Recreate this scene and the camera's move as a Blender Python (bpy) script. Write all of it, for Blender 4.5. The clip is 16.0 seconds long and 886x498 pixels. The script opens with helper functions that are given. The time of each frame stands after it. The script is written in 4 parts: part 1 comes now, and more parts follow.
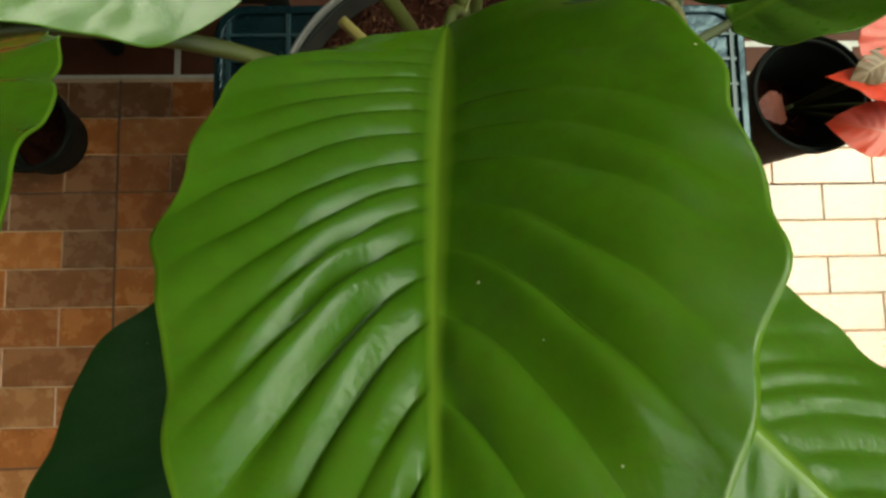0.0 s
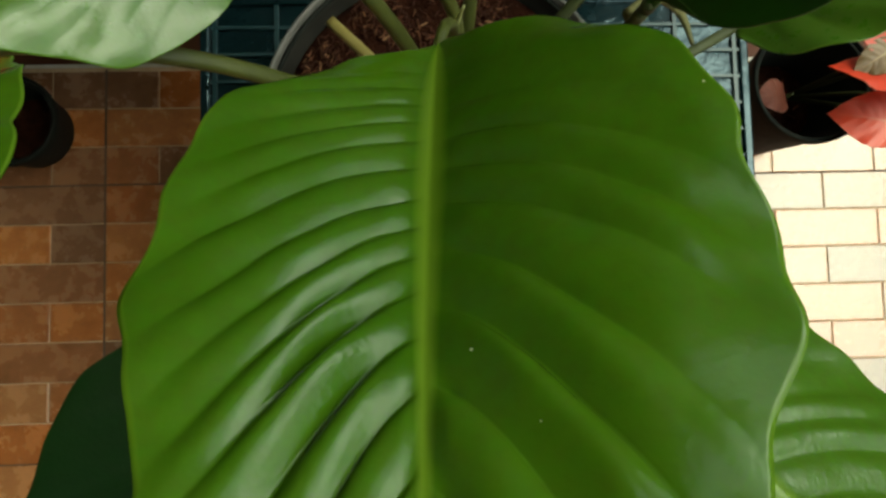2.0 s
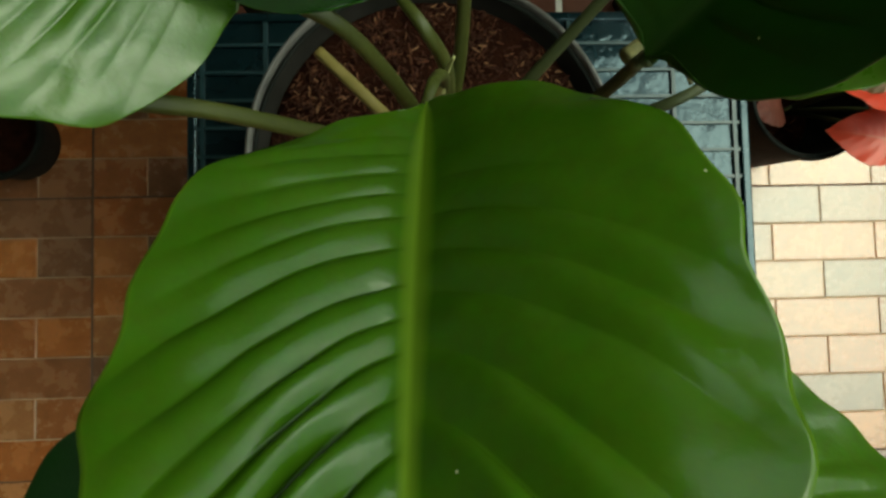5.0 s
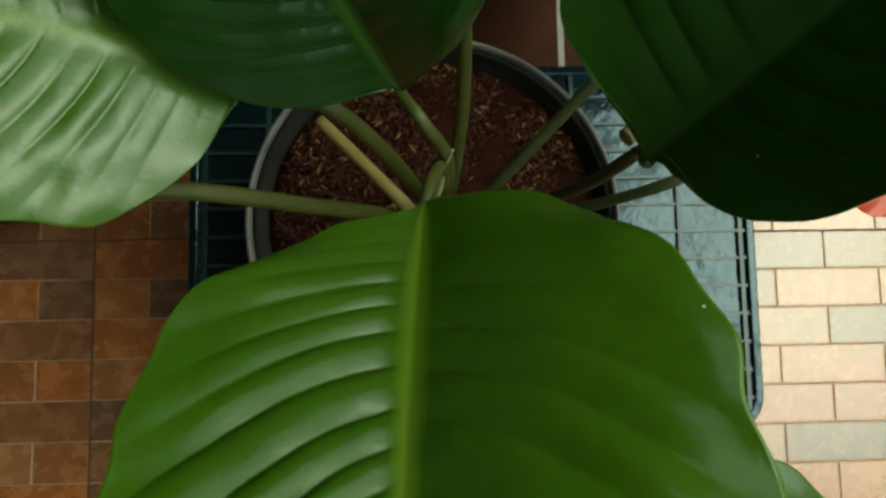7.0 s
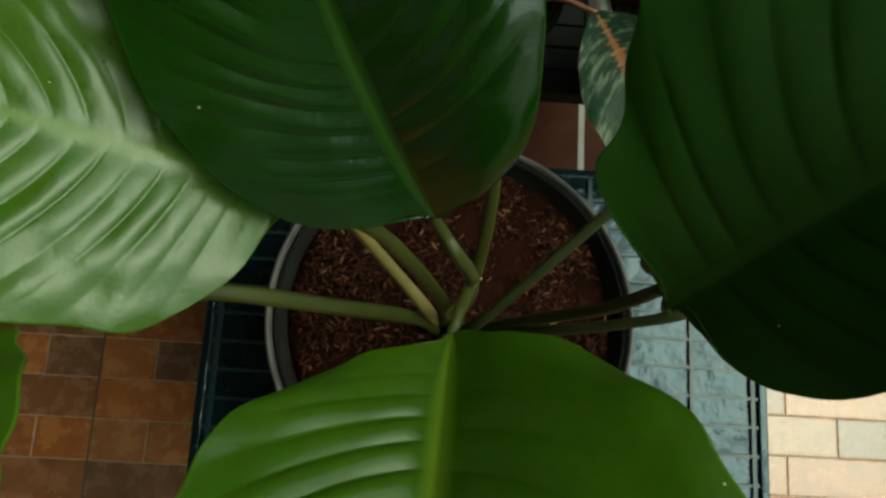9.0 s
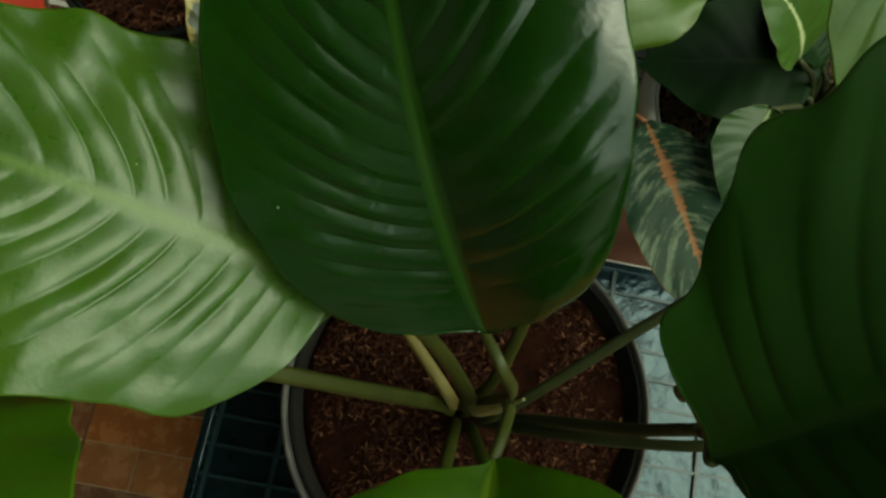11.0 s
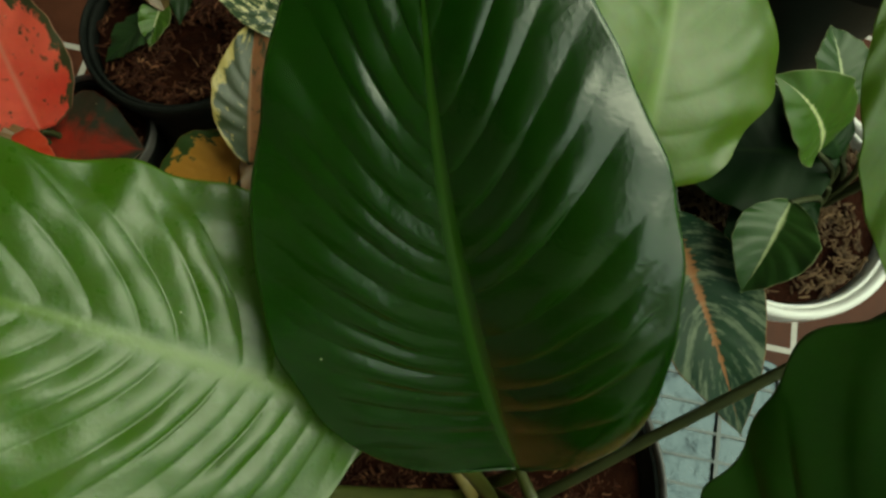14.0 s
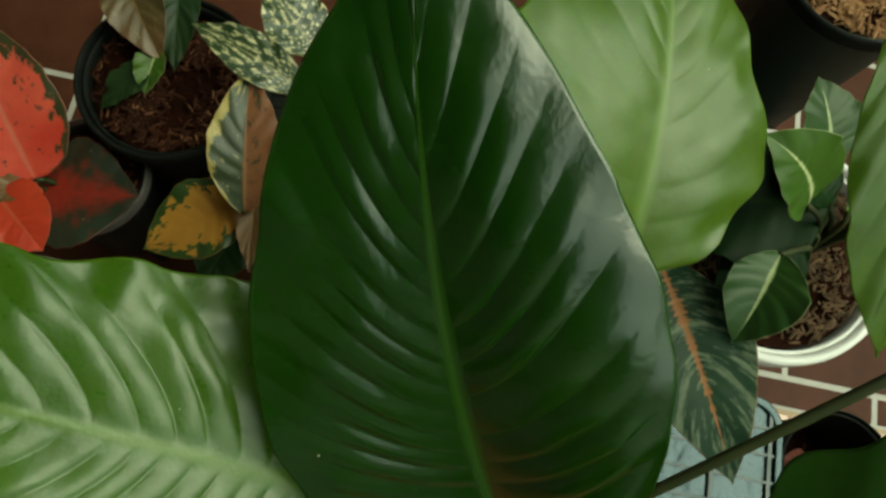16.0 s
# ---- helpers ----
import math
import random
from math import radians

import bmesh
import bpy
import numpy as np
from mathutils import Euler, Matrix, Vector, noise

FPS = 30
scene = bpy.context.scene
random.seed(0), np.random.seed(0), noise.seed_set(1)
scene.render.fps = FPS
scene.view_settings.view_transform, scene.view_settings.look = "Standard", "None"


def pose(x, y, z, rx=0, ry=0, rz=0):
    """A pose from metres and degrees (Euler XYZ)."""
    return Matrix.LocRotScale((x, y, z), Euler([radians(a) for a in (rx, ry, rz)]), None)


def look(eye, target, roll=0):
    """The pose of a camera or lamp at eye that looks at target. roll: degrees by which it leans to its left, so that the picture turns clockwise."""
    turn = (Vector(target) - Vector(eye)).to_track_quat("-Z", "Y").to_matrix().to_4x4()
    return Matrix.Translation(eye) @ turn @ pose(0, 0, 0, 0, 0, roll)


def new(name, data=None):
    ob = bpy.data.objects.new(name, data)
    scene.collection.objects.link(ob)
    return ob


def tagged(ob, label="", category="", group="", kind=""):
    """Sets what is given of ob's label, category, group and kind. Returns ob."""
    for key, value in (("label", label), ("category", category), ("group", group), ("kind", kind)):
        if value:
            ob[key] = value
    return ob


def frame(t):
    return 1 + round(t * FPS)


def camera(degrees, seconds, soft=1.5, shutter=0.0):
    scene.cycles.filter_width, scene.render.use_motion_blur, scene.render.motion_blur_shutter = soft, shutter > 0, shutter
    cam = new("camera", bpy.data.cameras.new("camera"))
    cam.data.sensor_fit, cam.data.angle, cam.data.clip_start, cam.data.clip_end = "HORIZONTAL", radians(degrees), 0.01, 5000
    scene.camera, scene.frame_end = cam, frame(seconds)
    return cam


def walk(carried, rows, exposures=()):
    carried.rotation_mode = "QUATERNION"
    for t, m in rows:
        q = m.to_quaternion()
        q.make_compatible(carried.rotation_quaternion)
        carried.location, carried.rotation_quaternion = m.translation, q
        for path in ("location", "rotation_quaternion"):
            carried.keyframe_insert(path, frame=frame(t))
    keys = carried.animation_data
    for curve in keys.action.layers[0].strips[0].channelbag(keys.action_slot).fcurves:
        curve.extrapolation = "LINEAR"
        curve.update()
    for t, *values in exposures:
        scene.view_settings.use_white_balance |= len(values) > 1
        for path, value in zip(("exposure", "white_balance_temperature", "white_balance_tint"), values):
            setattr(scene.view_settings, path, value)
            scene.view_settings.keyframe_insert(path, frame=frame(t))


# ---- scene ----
cam = camera(67.0, 16.0, 2.7)
PATH = [
    (0, (0.246, 0.201, 1.064), (0.325, 0.411, -0.924), 19.6),
    (0.5, (0.247, 0.208, 1.061), (0.33, 0.401, -0.928), 22.0),
    (1, (0.248, 0.214, 1.059), (0.323, 0.387, -0.932), 22.4),
    (1.5, (0.248, 0.221, 1.057), (0.332, 0.378, -0.936), 26.7),
    (2, (0.249, 0.228, 1.052), (0.337, 0.365, -0.941), 31.3),
    (2.5, (0.25, 0.236, 1.05), (0.338, 0.369, -0.943), 32.2),
    (3, (0.251, 0.241, 1.048), (0.346, 0.368, -0.946), 35.5),
    (3.5, (0.25, 0.245, 1.045), (0.345, 0.36, -0.95), 38.3),
    (3.7, (0.25, 0.245, 1.044), (0.348, 0.36, -0.951), 39.2),
    (5.8, (0.255, 0.274, 1.041), (0.357, 0.391, -0.953), 39.7),
    (6, (0.255, 0.276, 1.041), (0.349, 0.401, -0.953), 35.8),
    (6.5, (0.257, 0.286, 1.041), (0.347, 0.434, -0.951), 30.3),
    (7, (0.257, 0.296, 1.041), (0.349, 0.477, -0.948), 26.0),
    (7.5, (0.257, 0.307, 1.043), (0.345, 0.528, -0.942), 20.9),
    (8, (0.256, 0.316, 1.047), (0.334, 0.584, -0.934), 15.9),
    (8.5, (0.251, 0.321, 1.053), (0.326, 0.653, -0.918), 14.0),
    (9, (0.246, 0.324, 1.055), (0.314, 0.693, -0.909), 13.9),
    (9.2, (0.244, 0.326, 1.06), (0.313, 0.709, -0.902), 14.6),
    (11.3, (0.209, 0.36, 1.067), (0.262, 0.854, -0.87), 17.4),
    (11.5, (0.206, 0.363, 1.068), (0.26, 0.861, -0.868), 17.6),
    (12, (0.196, 0.374, 1.067), (0.262, 0.873, -0.868), 19.0),
    (12.5, (0.192, 0.383, 1.069), (0.248, 0.885, -0.866), 18.0),
    (13, (0.19, 0.391, 1.072), (0.247, 0.897, -0.862), 18.0),
    (13.5, (0.184, 0.401, 1.076), (0.238, 0.91, -0.857), 18.0),
    (14, (0.182, 0.411, 1.082), (0.235, 0.93, -0.849), 17.6),
    (14.5, (0.179, 0.421, 1.085), (0.234, 0.948, -0.843), 17.8),
    (15, (0.176, 0.433, 1.09), (0.241, 0.964, -0.837), 18.9),
    (15.5, (0.174, 0.442, 1.093), (0.249, 0.972, -0.834), 19.7),
    (16, (0.172, 0.45, 1.097), (0.243, 0.98, -0.83), 19.1),
]
EXPOSURES = [(0, 1.58, 8300, -9), (2, 1.42, 8300, -11), (3.5, 1.22, 8200, -16), (7, 1.05, 8000, -14), (9, 0.95, 8000, -14), (11.5, 0.76, 8800, -18), (16, 0.88, 8900, -18)]
walk(cam, [(t, look(eye, target, roll)) for t, eye, target, roll in PATH], EXPOSURES)

# ---------------------------------------------------------------- light
world = bpy.data.worlds.new("world")
scene.world = world
world.use_nodes = True
wn, wl = world.node_tree.nodes, world.node_tree.links
sky = wn.new("ShaderNodeTexSky")
sky.sky_type, sky.sun_disc = "NISHITA", False
sky.sun_elevation, sky.sun_rotation = radians(60), radians(82)
sky.dust_density = 2.5
grey = wn.new("ShaderNodeHueSaturation")
grey.inputs["Saturation"].default_value = 0.5
wl.new(sky.outputs[0], grey.inputs["Color"])
cloud = wn.new("ShaderNodeMix")
cloud.data_type = "RGBA"
cloud.inputs[0].default_value, cloud.inputs[7].default_value = 0.6, (5.2, 6.25, 7.3, 1)
wl.new(grey.outputs[0], cloud.inputs[6])
wl.new(cloud.outputs[2], wn["Background"].inputs[0])
wn["Background"].inputs[1].default_value = 0.165

sun = new("sun", bpy.data.lights.new("sun", "SUN"))
sun.data.energy, sun.data.angle, sun.data.color = 0.48, radians(32), (0.93, 0.98, 1.0)
sun.matrix_world = look((1.81, 0.61, 3.0), (0.3, 0.4, 0.4))

# unseen area lamp added above the east wall for glints on the broad leaf
side = new("glint_lamp", bpy.data.lights.new("glint_lamp", "AREA"))
side.data.shape, side.data.size, side.data.size_y, side.data.energy = "RECTANGLE", 1.0, 0.8, 5.0
side.data.color = (0.94, 0.98, 1.0)
side.matrix_world = look((2.50, 1.36, 2.02), (0.25, 0.25, 0.85))

# ---------------------------------------------------------------- materials


def material(name):
    m = bpy.data.materials.new(name)
    m.use_nodes = True
    nt = m.node_tree
    return m, nt.nodes, nt.links, nt.nodes["Principled BSDF"]


def ramp(nodes, stops):
    r = nodes.new("ShaderNodeValToRGB")
    while len(r.color_ramp.elements) > 1:
        r.color_ramp.elements.remove(r.color_ramp.elements[-1])
    r.color_ramp.elements[0].position, r.color_ramp.elements[0].color = stops[0][0], (*stops[0][1], 1)
    for p, c in stops[1:]:
        r.color_ramp.elements.new(p).color = (*c, 1)
    return r


def noise_tex(nodes, links, scale, detail=4, vector=None, rough=0.55):
    n = nodes.new("ShaderNodeTexNoise")
    n.inputs["Scale"].default_value, n.inputs["Detail"].default_value = scale, detail
    n.inputs["Roughness"].default_value = rough
    if vector is not None:
        links.new(vector, n.inputs["Vector"])
    return n


def bump(nodes, links, height, strength, distance, bsdf):
    b = nodes.new("ShaderNodeBump")
    b.inputs["Strength"].default_value, b.inputs["Distance"].default_value = strength, distance
    links.new(height, b.inputs["Height"])
    links.new(b.outputs[0], bsdf.inputs["Normal"])
    return b


def mixc(nodes, links, fac, a, b, blend="MIX"):
    m = nodes.new("ShaderNodeMix")
    m.data_type, m.blend_type = "RGBA", blend
    for sock, val in ((m.inputs[0], fac), (m.inputs[6], a), (m.inputs[7], b)):
        if isinstance(val, (int, float)):
            sock.default_value = val
        elif isinstance(val, tuple):
            sock.default_value = (*val, 1)
        else:
            links.new(val, sock)
    return m.outputs[2]


def leaf_material(name, dark, light, rough=0.34, translucent=0.22, vein=None, vein_amount=0.25, variegation=None, var_scale=9.0, var_cut=(0.48, 0.6), var_where="all", var_stretch=(2.2, 0.9, 1), spec=0.75, feather=0.0):
    """Green leaf skin: mottled colour, paler side veins along the leaf's own coordinates, gloss, and light shining through."""
    m, n, l, b = material(name)
    tc = n.new("ShaderNodeTexCoord")
    big = noise_tex(n, l, 9, 3, tc.outputs["Object"])
    fine = noise_tex(n, l, 160, 5, tc.outputs["Object"])
    rb = ramp(n, [(0.35, dark), (0.7, light)])
    l.new(big.outputs[0], rb.inputs[0])
    col = mixc(n, l, 0.18, rb.outputs[0], fine.outputs[1], "OVERLAY")
    sep = n.new("ShaderNodeSeparateXYZ")
    l.new(tc.outputs["UV"], sep.inputs[0])
    if variegation:
        vn = noise_tex(n, l, var_scale, 6, tc.outputs["UV"], 0.65)
        stretch = n.new("ShaderNodeMapping")
        stretch.inputs["Scale"].default_value = var_stretch
        l.new(tc.outputs["UV"], stretch.inputs[0])
        l.new(stretch.outputs[0], vn.inputs["Vector"])
        src = vn.outputs[0]
        if var_where == "middle":
            away = n.new("ShaderNodeMath")
            away.operation = "MULTIPLY_ADD"
            l.new(sep.outputs[1], away.inputs[0])
            away.inputs[1].default_value, away.inputs[2].default_value = -0.42, 0.24
            tot = n.new("ShaderNodeMath")
            l.new(src, tot.inputs[0])
            l.new(away.outputs[0], tot.inputs[1])
            src = tot.outputs[0]
        if var_where == "margin":
            away = n.new("ShaderNodeMath")
            away.operation = "POWER"
            l.new(sep.outputs[1], away.inputs[0])
            away.inputs[1].default_value = 5
            tot = n.new("ShaderNodeMath")
            tot.operation = "MULTIPLY_ADD"
            l.new(away.outputs[0], tot.inputs[0])
            tot.inputs[1].default_value = 0.3
            l.new(src, tot.inputs[2])
            src = tot.outputs[0]
        cut = ramp(n, [(var_cut[0], (0, 0, 0)), (var_cut[1], (1, 1, 1))])
        l.new(src, cut.inputs[0])
        col = mixc(n, l, cut.outputs[0], col, variegation)
    if vein:
        near = n.new("ShaderNodeMapRange")
        near.inputs["From Min"].default_value, near.inputs["From Max"].default_value = 0.075, 0.012
        near.inputs["To Max"].default_value = vein_amount
        across = sep.outputs[1]
        if feather:
            comb = n.new("ShaderNodeMapping")
            comb.inputs["Scale"].default_value = (34, 3, 1)
            comb.inputs["Rotation"].default_value = (0, 0, 0.5)
            l.new(tc.outputs["UV"], comb.inputs[0])
            teeth = noise_tex(n, l, 1.0, 3, comb.outputs[0])
            pull = n.new("ShaderNodeMapRange")
            pull.inputs["From Min"].default_value, pull.inputs["From Max"].default_value = 0.45, 0.75
            pull.inputs["To Max"].default_value = feather
            l.new(teeth.outputs[0], pull.inputs[0])
            less = n.new("ShaderNodeMath")
            less.operation = "SUBTRACT"
            l.new(sep.outputs[1], less.inputs[0])
            l.new(pull.outputs[0], less.inputs[1])
            across = less.outputs[0]
        l.new(across, near.inputs[0])
        col = mixc(n, l, near.outputs[0], col, vein)
        edge = n.new("ShaderNodeMapRange")
        edge.inputs["From Min"].default_value, edge.inputs["From Max"].default_value = 0.983, 0.993
        edge.inputs["To Max"].default_value = 0.35
        l.new(sep.outputs[1], edge.inputs[0])
        col = mixc(n, l, edge.outputs[0], col, vein)
    dust = n.new("ShaderNodeTexVoronoi")
    dust.inputs["Scale"].default_value = 60
    l.new(tc.outputs["Object"], dust.inputs["Vector"])
    dot = ramp(n, [(0.022, (1, 1, 1)), (0.036, (0, 0, 0))])
    l.new(dust.outputs["Distance"], dot.inputs[0])
    pick = n.new("ShaderNodeSeparateColor")
    l.new(dust.outputs["Color"], pick.inputs[0])
    few = n.new("ShaderNodeMath")
    few.operation = "GREATER_THAN"
    few.inputs[1].default_value = 0.62
    l.new(pick.outputs[0], few.inputs[0])
    both = n.new("ShaderNodeMath")
    both.operation = "MULTIPLY"
    l.new(few.outputs[0], both.inputs[0])
    l.new(dot.outputs[0], both.inputs[1])
    col = mixc(n, l, both.outputs[0], col, (0.6, 0.62, 0.42))
    l.new(col, b.inputs["Base Color"])
    rr = n.new("ShaderNodeMapRange")
    rr.inputs["To Min"].default_value, rr.inputs["To Max"].default_value = rough - 0.07, rough + 0.12
    l.new(fine.outputs[0], rr.inputs[0])
    l.new(rr.outputs[0], b.inputs["Roughness"])
    b.inputs["Specular IOR Level"].default_value = spec
    cells = n.new("ShaderNodeTexVoronoi")
    cells.inputs["Scale"].default_value = 420
    l.new(tc.outputs["Object"], cells.inputs["Vector"])
    mixh = n.new("ShaderNodeMath")
    mixh.operation = "MULTIPLY_ADD"
    l.new(cells.outputs["Distance"], mixh.inputs[0])
    mixh.inputs[1].default_value = 0.12
    l.new(noise_tex(n, l, 48, 4, tc.outputs["Object"]).outputs[0], mixh.inputs[2])
    bump(n, l, mixh.outputs[0], 0.20, 0.0024, b)
    tr = n.new("ShaderNodeBsdfTranslucent")
    l.new(mixc(n, l, 1.0, col, (1.9, 1.7, 0.7), "MULTIPLY"), tr.inputs[0])
    ms = n.new("ShaderNodeMixShader")
    ms.inputs[0].default_value = translucent
    l.new(b.outputs[0], ms.inputs[1])
    l.new(tr.outputs[0], ms.inputs[2])
    l.new(ms.outputs[0], n["Material Output"].inputs[0])
    return m


def plain_material(name, a, b2, scale, rough, bump_amount=0.15, metal=0.0, spec=0.5, bump_scale=None, dist=0.002):
    m, n, l, b = material(name)
    tc = n.new("ShaderNodeTexCoord")
    v = noise_tex(n, l, scale, 6, tc.outputs["Object"], 0.6)
    r = ramp(n, [(0.3, a), (0.72, b2)])
    l.new(v.outputs[0], r.inputs[0])
    l.new(r.outputs[0], b.inputs["Base Color"])
    g = noise_tex(n, l, scale * 4, 4, tc.outputs["Object"])
    rr = n.new("ShaderNodeMapRange")
    rr.inputs["To Min"].default_value, rr.inputs["To Max"].default_value = max(0.05, rough - 0.1), min(1, rough + 0.12)
    l.new(g.outputs[0], rr.inputs[0])
    l.new(rr.outputs[0], b.inputs["Roughness"])
    b.inputs["Metallic"].default_value = metal
    b.inputs["Specular IOR Level"].default_value = spec
    h = noise_tex(n, l, bump_scale or scale * 6, 5, tc.outputs["Object"])
    bump(n, l, h.outputs[0], bump_amount, dist, b)
    return m


def brick_material(name):
    """Glazed brick-print tile: each piece takes its own tone from orange to grey-brown, with dark cloudy stains and specks."""
    m, n, l, b = material(name)
    info, tc, geo = n.new("ShaderNodeObjectInfo"), n.new("ShaderNodeTexCoord"), n.new("ShaderNodeNewGeometry")
    add = n.new("ShaderNodeMath")
    l.new(info.outputs["Random"], add.inputs[0])
    l.new(geo.outputs["Random Per Island"], add.inputs[1])
    fr = n.new("ShaderNodeMath")
    fr.operation = "FRACT"
    l.new(add.outputs[0], fr.inputs[0])
    tone = ramp(n, [(0.0, (0.208, 0.103, 0.057)), (0.3, (0.296, 0.122, 0.055)), (0.55, (0.438, 0.143, 0.043)), (0.8, (0.506, 0.185, 0.058)), (1.0, (0.372, 0.174, 0.080))])
    l.new(fr.outputs[0], tone.inputs[0])
    off = n.new("ShaderNodeVectorMath")
    off.operation = "MULTIPLY_ADD"
    comb = n.new("ShaderNodeCombineXYZ")
    for i in range(3):
        l.new(fr.outputs[0], comb.inputs[i])
    off.inputs[1].default_value = (17, 31, 5)
    l.new(comb.outputs[0], off.inputs[0])
    l.new(tc.outputs["Object"], off.inputs[2])
    cloud = noise_tex(n, l, 28, 6, off.outputs[0], 0.65)
    cr = ramp(n, [(0.3, (0.62, 0.55, 0.5)), (0.6, (1.0, 1.0, 1.0)), (0.8, (1.12, 1.08, 1.0))])
    l.new(cloud.outputs[0], cr.inputs[0])
    col = mixc(n, l, 1.0, tone.outputs[0], cr.outputs[0], "MULTIPLY")
    speck = noise_tex(n, l, 210, 3, off.outputs[0])
    sr = ramp(n, [(0.62, (0, 0, 0)), (0.7, (1, 1, 1))])
    l.new(speck.outputs[0], sr.inputs[0])
    fade = n.new("ShaderNodeMath")
    fade.operation = "MULTIPLY"
    l.new(sr.outputs[0], fade.inputs[0])
    fade.inputs[1].default_value = 0.45
    col = mixc(n, l, fade.outputs[0], col, (0.16, 0.075, 0.035))
    l.new(col, b.inputs["Base Color"])
    rr = n.new("ShaderNodeMapRange")
    rr.inputs["To Min"].default_value, rr.inputs["To Max"].default_value = 0.2, 0.34
    b.inputs["Specular IOR Level"].default_value = 0.8
    b.inputs["Coat Weight"].default_value, b.inputs["Coat Roughness"].default_value = 0.6, 0.22
    l.new(cloud.outputs[0], rr.inputs[0])
    l.new(rr.outputs[0], b.inputs["Roughness"])
    bump(n, l, cloud.outputs[0], 0.25, 0.0015, b)
    return m


LEAF_MAIN = leaf_material("leaf_green_young", (0.042, 0.115, 0.006), (0.067, 0.155, 0.010), 0.185, 0.35, (0.16, 0.27, 0.024), 0.8, spec=0.38)
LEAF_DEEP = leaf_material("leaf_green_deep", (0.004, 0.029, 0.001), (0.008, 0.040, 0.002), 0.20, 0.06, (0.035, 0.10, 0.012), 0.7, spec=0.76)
LEAF_PALE = leaf_material("leaf_green_pale", (0.048, 0.122, 0.008), (0.074, 0.162, 0.013), 0.27, 0.24, (0.14, 0.26, 0.026), 0.55, spec=0.6)
# shaded copy of the leaf green: the darkness of shade is in the colour
LEAF_SHADE = leaf_material("leaf_green_shaded", (0.0130, 0.056, 0.004), (0.022, 0.080, 0.0052), 0.36, 0.28, (0.04, 0.10, 0.02), 0.4, spec=0.35)
LEAF_WHITE_RIB = leaf_material("leaf_white_ribbed", (0.050, 0.125, 0.014), (0.085, 0.175, 0.026), 0.36, 0.28, (0.62, 0.68, 0.38), 0.95, spec=0.4, feather=0.09)
LEAF_DARK_RIB = leaf_material("leaf_dark_white_ribbed", (0.020, 0.058, 0.012), (0.036, 0.085, 0.018), 0.34, 0.12, (0.45, 0.52, 0.26), 0.85, spec=0.3, feather=0.05)
LEAF_STRIPE = leaf_material("leaf_silver_striped", (0.008, 0.030, 0.016), (0.018, 0.050, 0.022), 0.40, 0.08, (0.40, 0.15, 0.055), 0.7, (0.12, 0.16, 0.10), 4.0, (0.50, 0.60), "all", (4.5, 0.35, 1), spec=0.15, feather=0.16)
LEAF_RED = leaf_material("leaf_red", (0.68, 0.065, 0.045), (0.78, 0.16, 0.11), 0.38, 0.3, (0.68, 0.26, 0.20), 0.7, (0.055, 0.06, 0.022), 5.0, (0.60, 0.66), "margin")
LEAF_CORAL = leaf_material("leaf_coral", (0.60, 0.045, 0.020), (0.68, 0.085, 0.04), 0.42, 0.22, (0.66, 0.2, 0.12), 0.5)
LEAF_DARKRED = leaf_material("leaf_dark_red", (0.018, 0.03, 0.018), (0.03, 0.05, 0.03), 0.36, 0.1, (0.28, 0.03, 0.02), 0.6, (0.30, 0.025, 0.015), 1.6, (0.44, 0.70), "middle")
LEAF_YELLOW = leaf_material("leaf_yellow_centre", (0.03, 0.075, 0.015), (0.05, 0.10, 0.02), 0.4, 0.15, (0.56, 0.27, 0.05), 0.8, (0.58, 0.28, 0.05), 3.4, (0.42, 0.45), "middle")
LEAF_MOTTLE = leaf_material("leaf_cream_mottled", (0.014, 0.038, 0.012), (0.032, 0.070, 0.020), 0.4, 0.12, (0.5, 0.45, 0.2), 0.4, (0.66, 0.62, 0.36), 6.0, (0.52, 0.58))
LEAF_PINK = leaf_material("leaf_pink_mottled", (0.22, 0.085, 0.04), (0.34, 0.14, 0.06), 0.4, 0.15, (0.46, 0.22, 0.12), 0.8, (0.035, 0.045, 0.02), 3.5, (0.54, 0.62), "all", (3.0, 0.6, 1))
LEAF_CREAM = leaf_material("leaf_cream_margin", (0.022, 0.040, 0.015), (0.045, 0.065, 0.022), 0.4, 0.15, (0.50, 0.22, 0.10), 0.5, (0.52, 0.42, 0.14), 4.0, (0.60, 0.68), "margin", (2.4, 0.7, 1))
LEAF_ORANGE = leaf_material("leaf_orange_brown", (0.15, 0.085, 0.03), (0.25, 0.12, 0.045), 0.45, 0.2, (0.5, 0.3, 0.12), 0.5)
LEAF_OLIVE = leaf_material("leaf_olive_brown", (0.035, 0.040, 0.010), (0.15, 0.075, 0.028), 0.45, 0.12, (0.30, 0.15, 0.05), 0.5, (0.17, 0.13, 0.04), 4.0, (0.56, 0.66))
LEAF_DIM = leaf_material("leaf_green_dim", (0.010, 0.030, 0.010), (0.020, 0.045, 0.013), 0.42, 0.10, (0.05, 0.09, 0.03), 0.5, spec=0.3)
LEAF_YOUNG = leaf_material("leaf_green_tender", (0.090, 0.185, 0.012), (0.135, 0.235, 0.02), 0.34, 0.42, (0.20, 0.34, 0.05), 0.7, spec=0.9)
# near-black green: the shade under larger leaves is put into the colour
LEAF_SHADOWED = leaf_material("leaf_green_shadowed", (0.003, 0.017, 0.003), (0.006, 0.026, 0.004), 0.45, 0.04, (0.02, 0.05, 0.01), 0.5, spec=0.12)
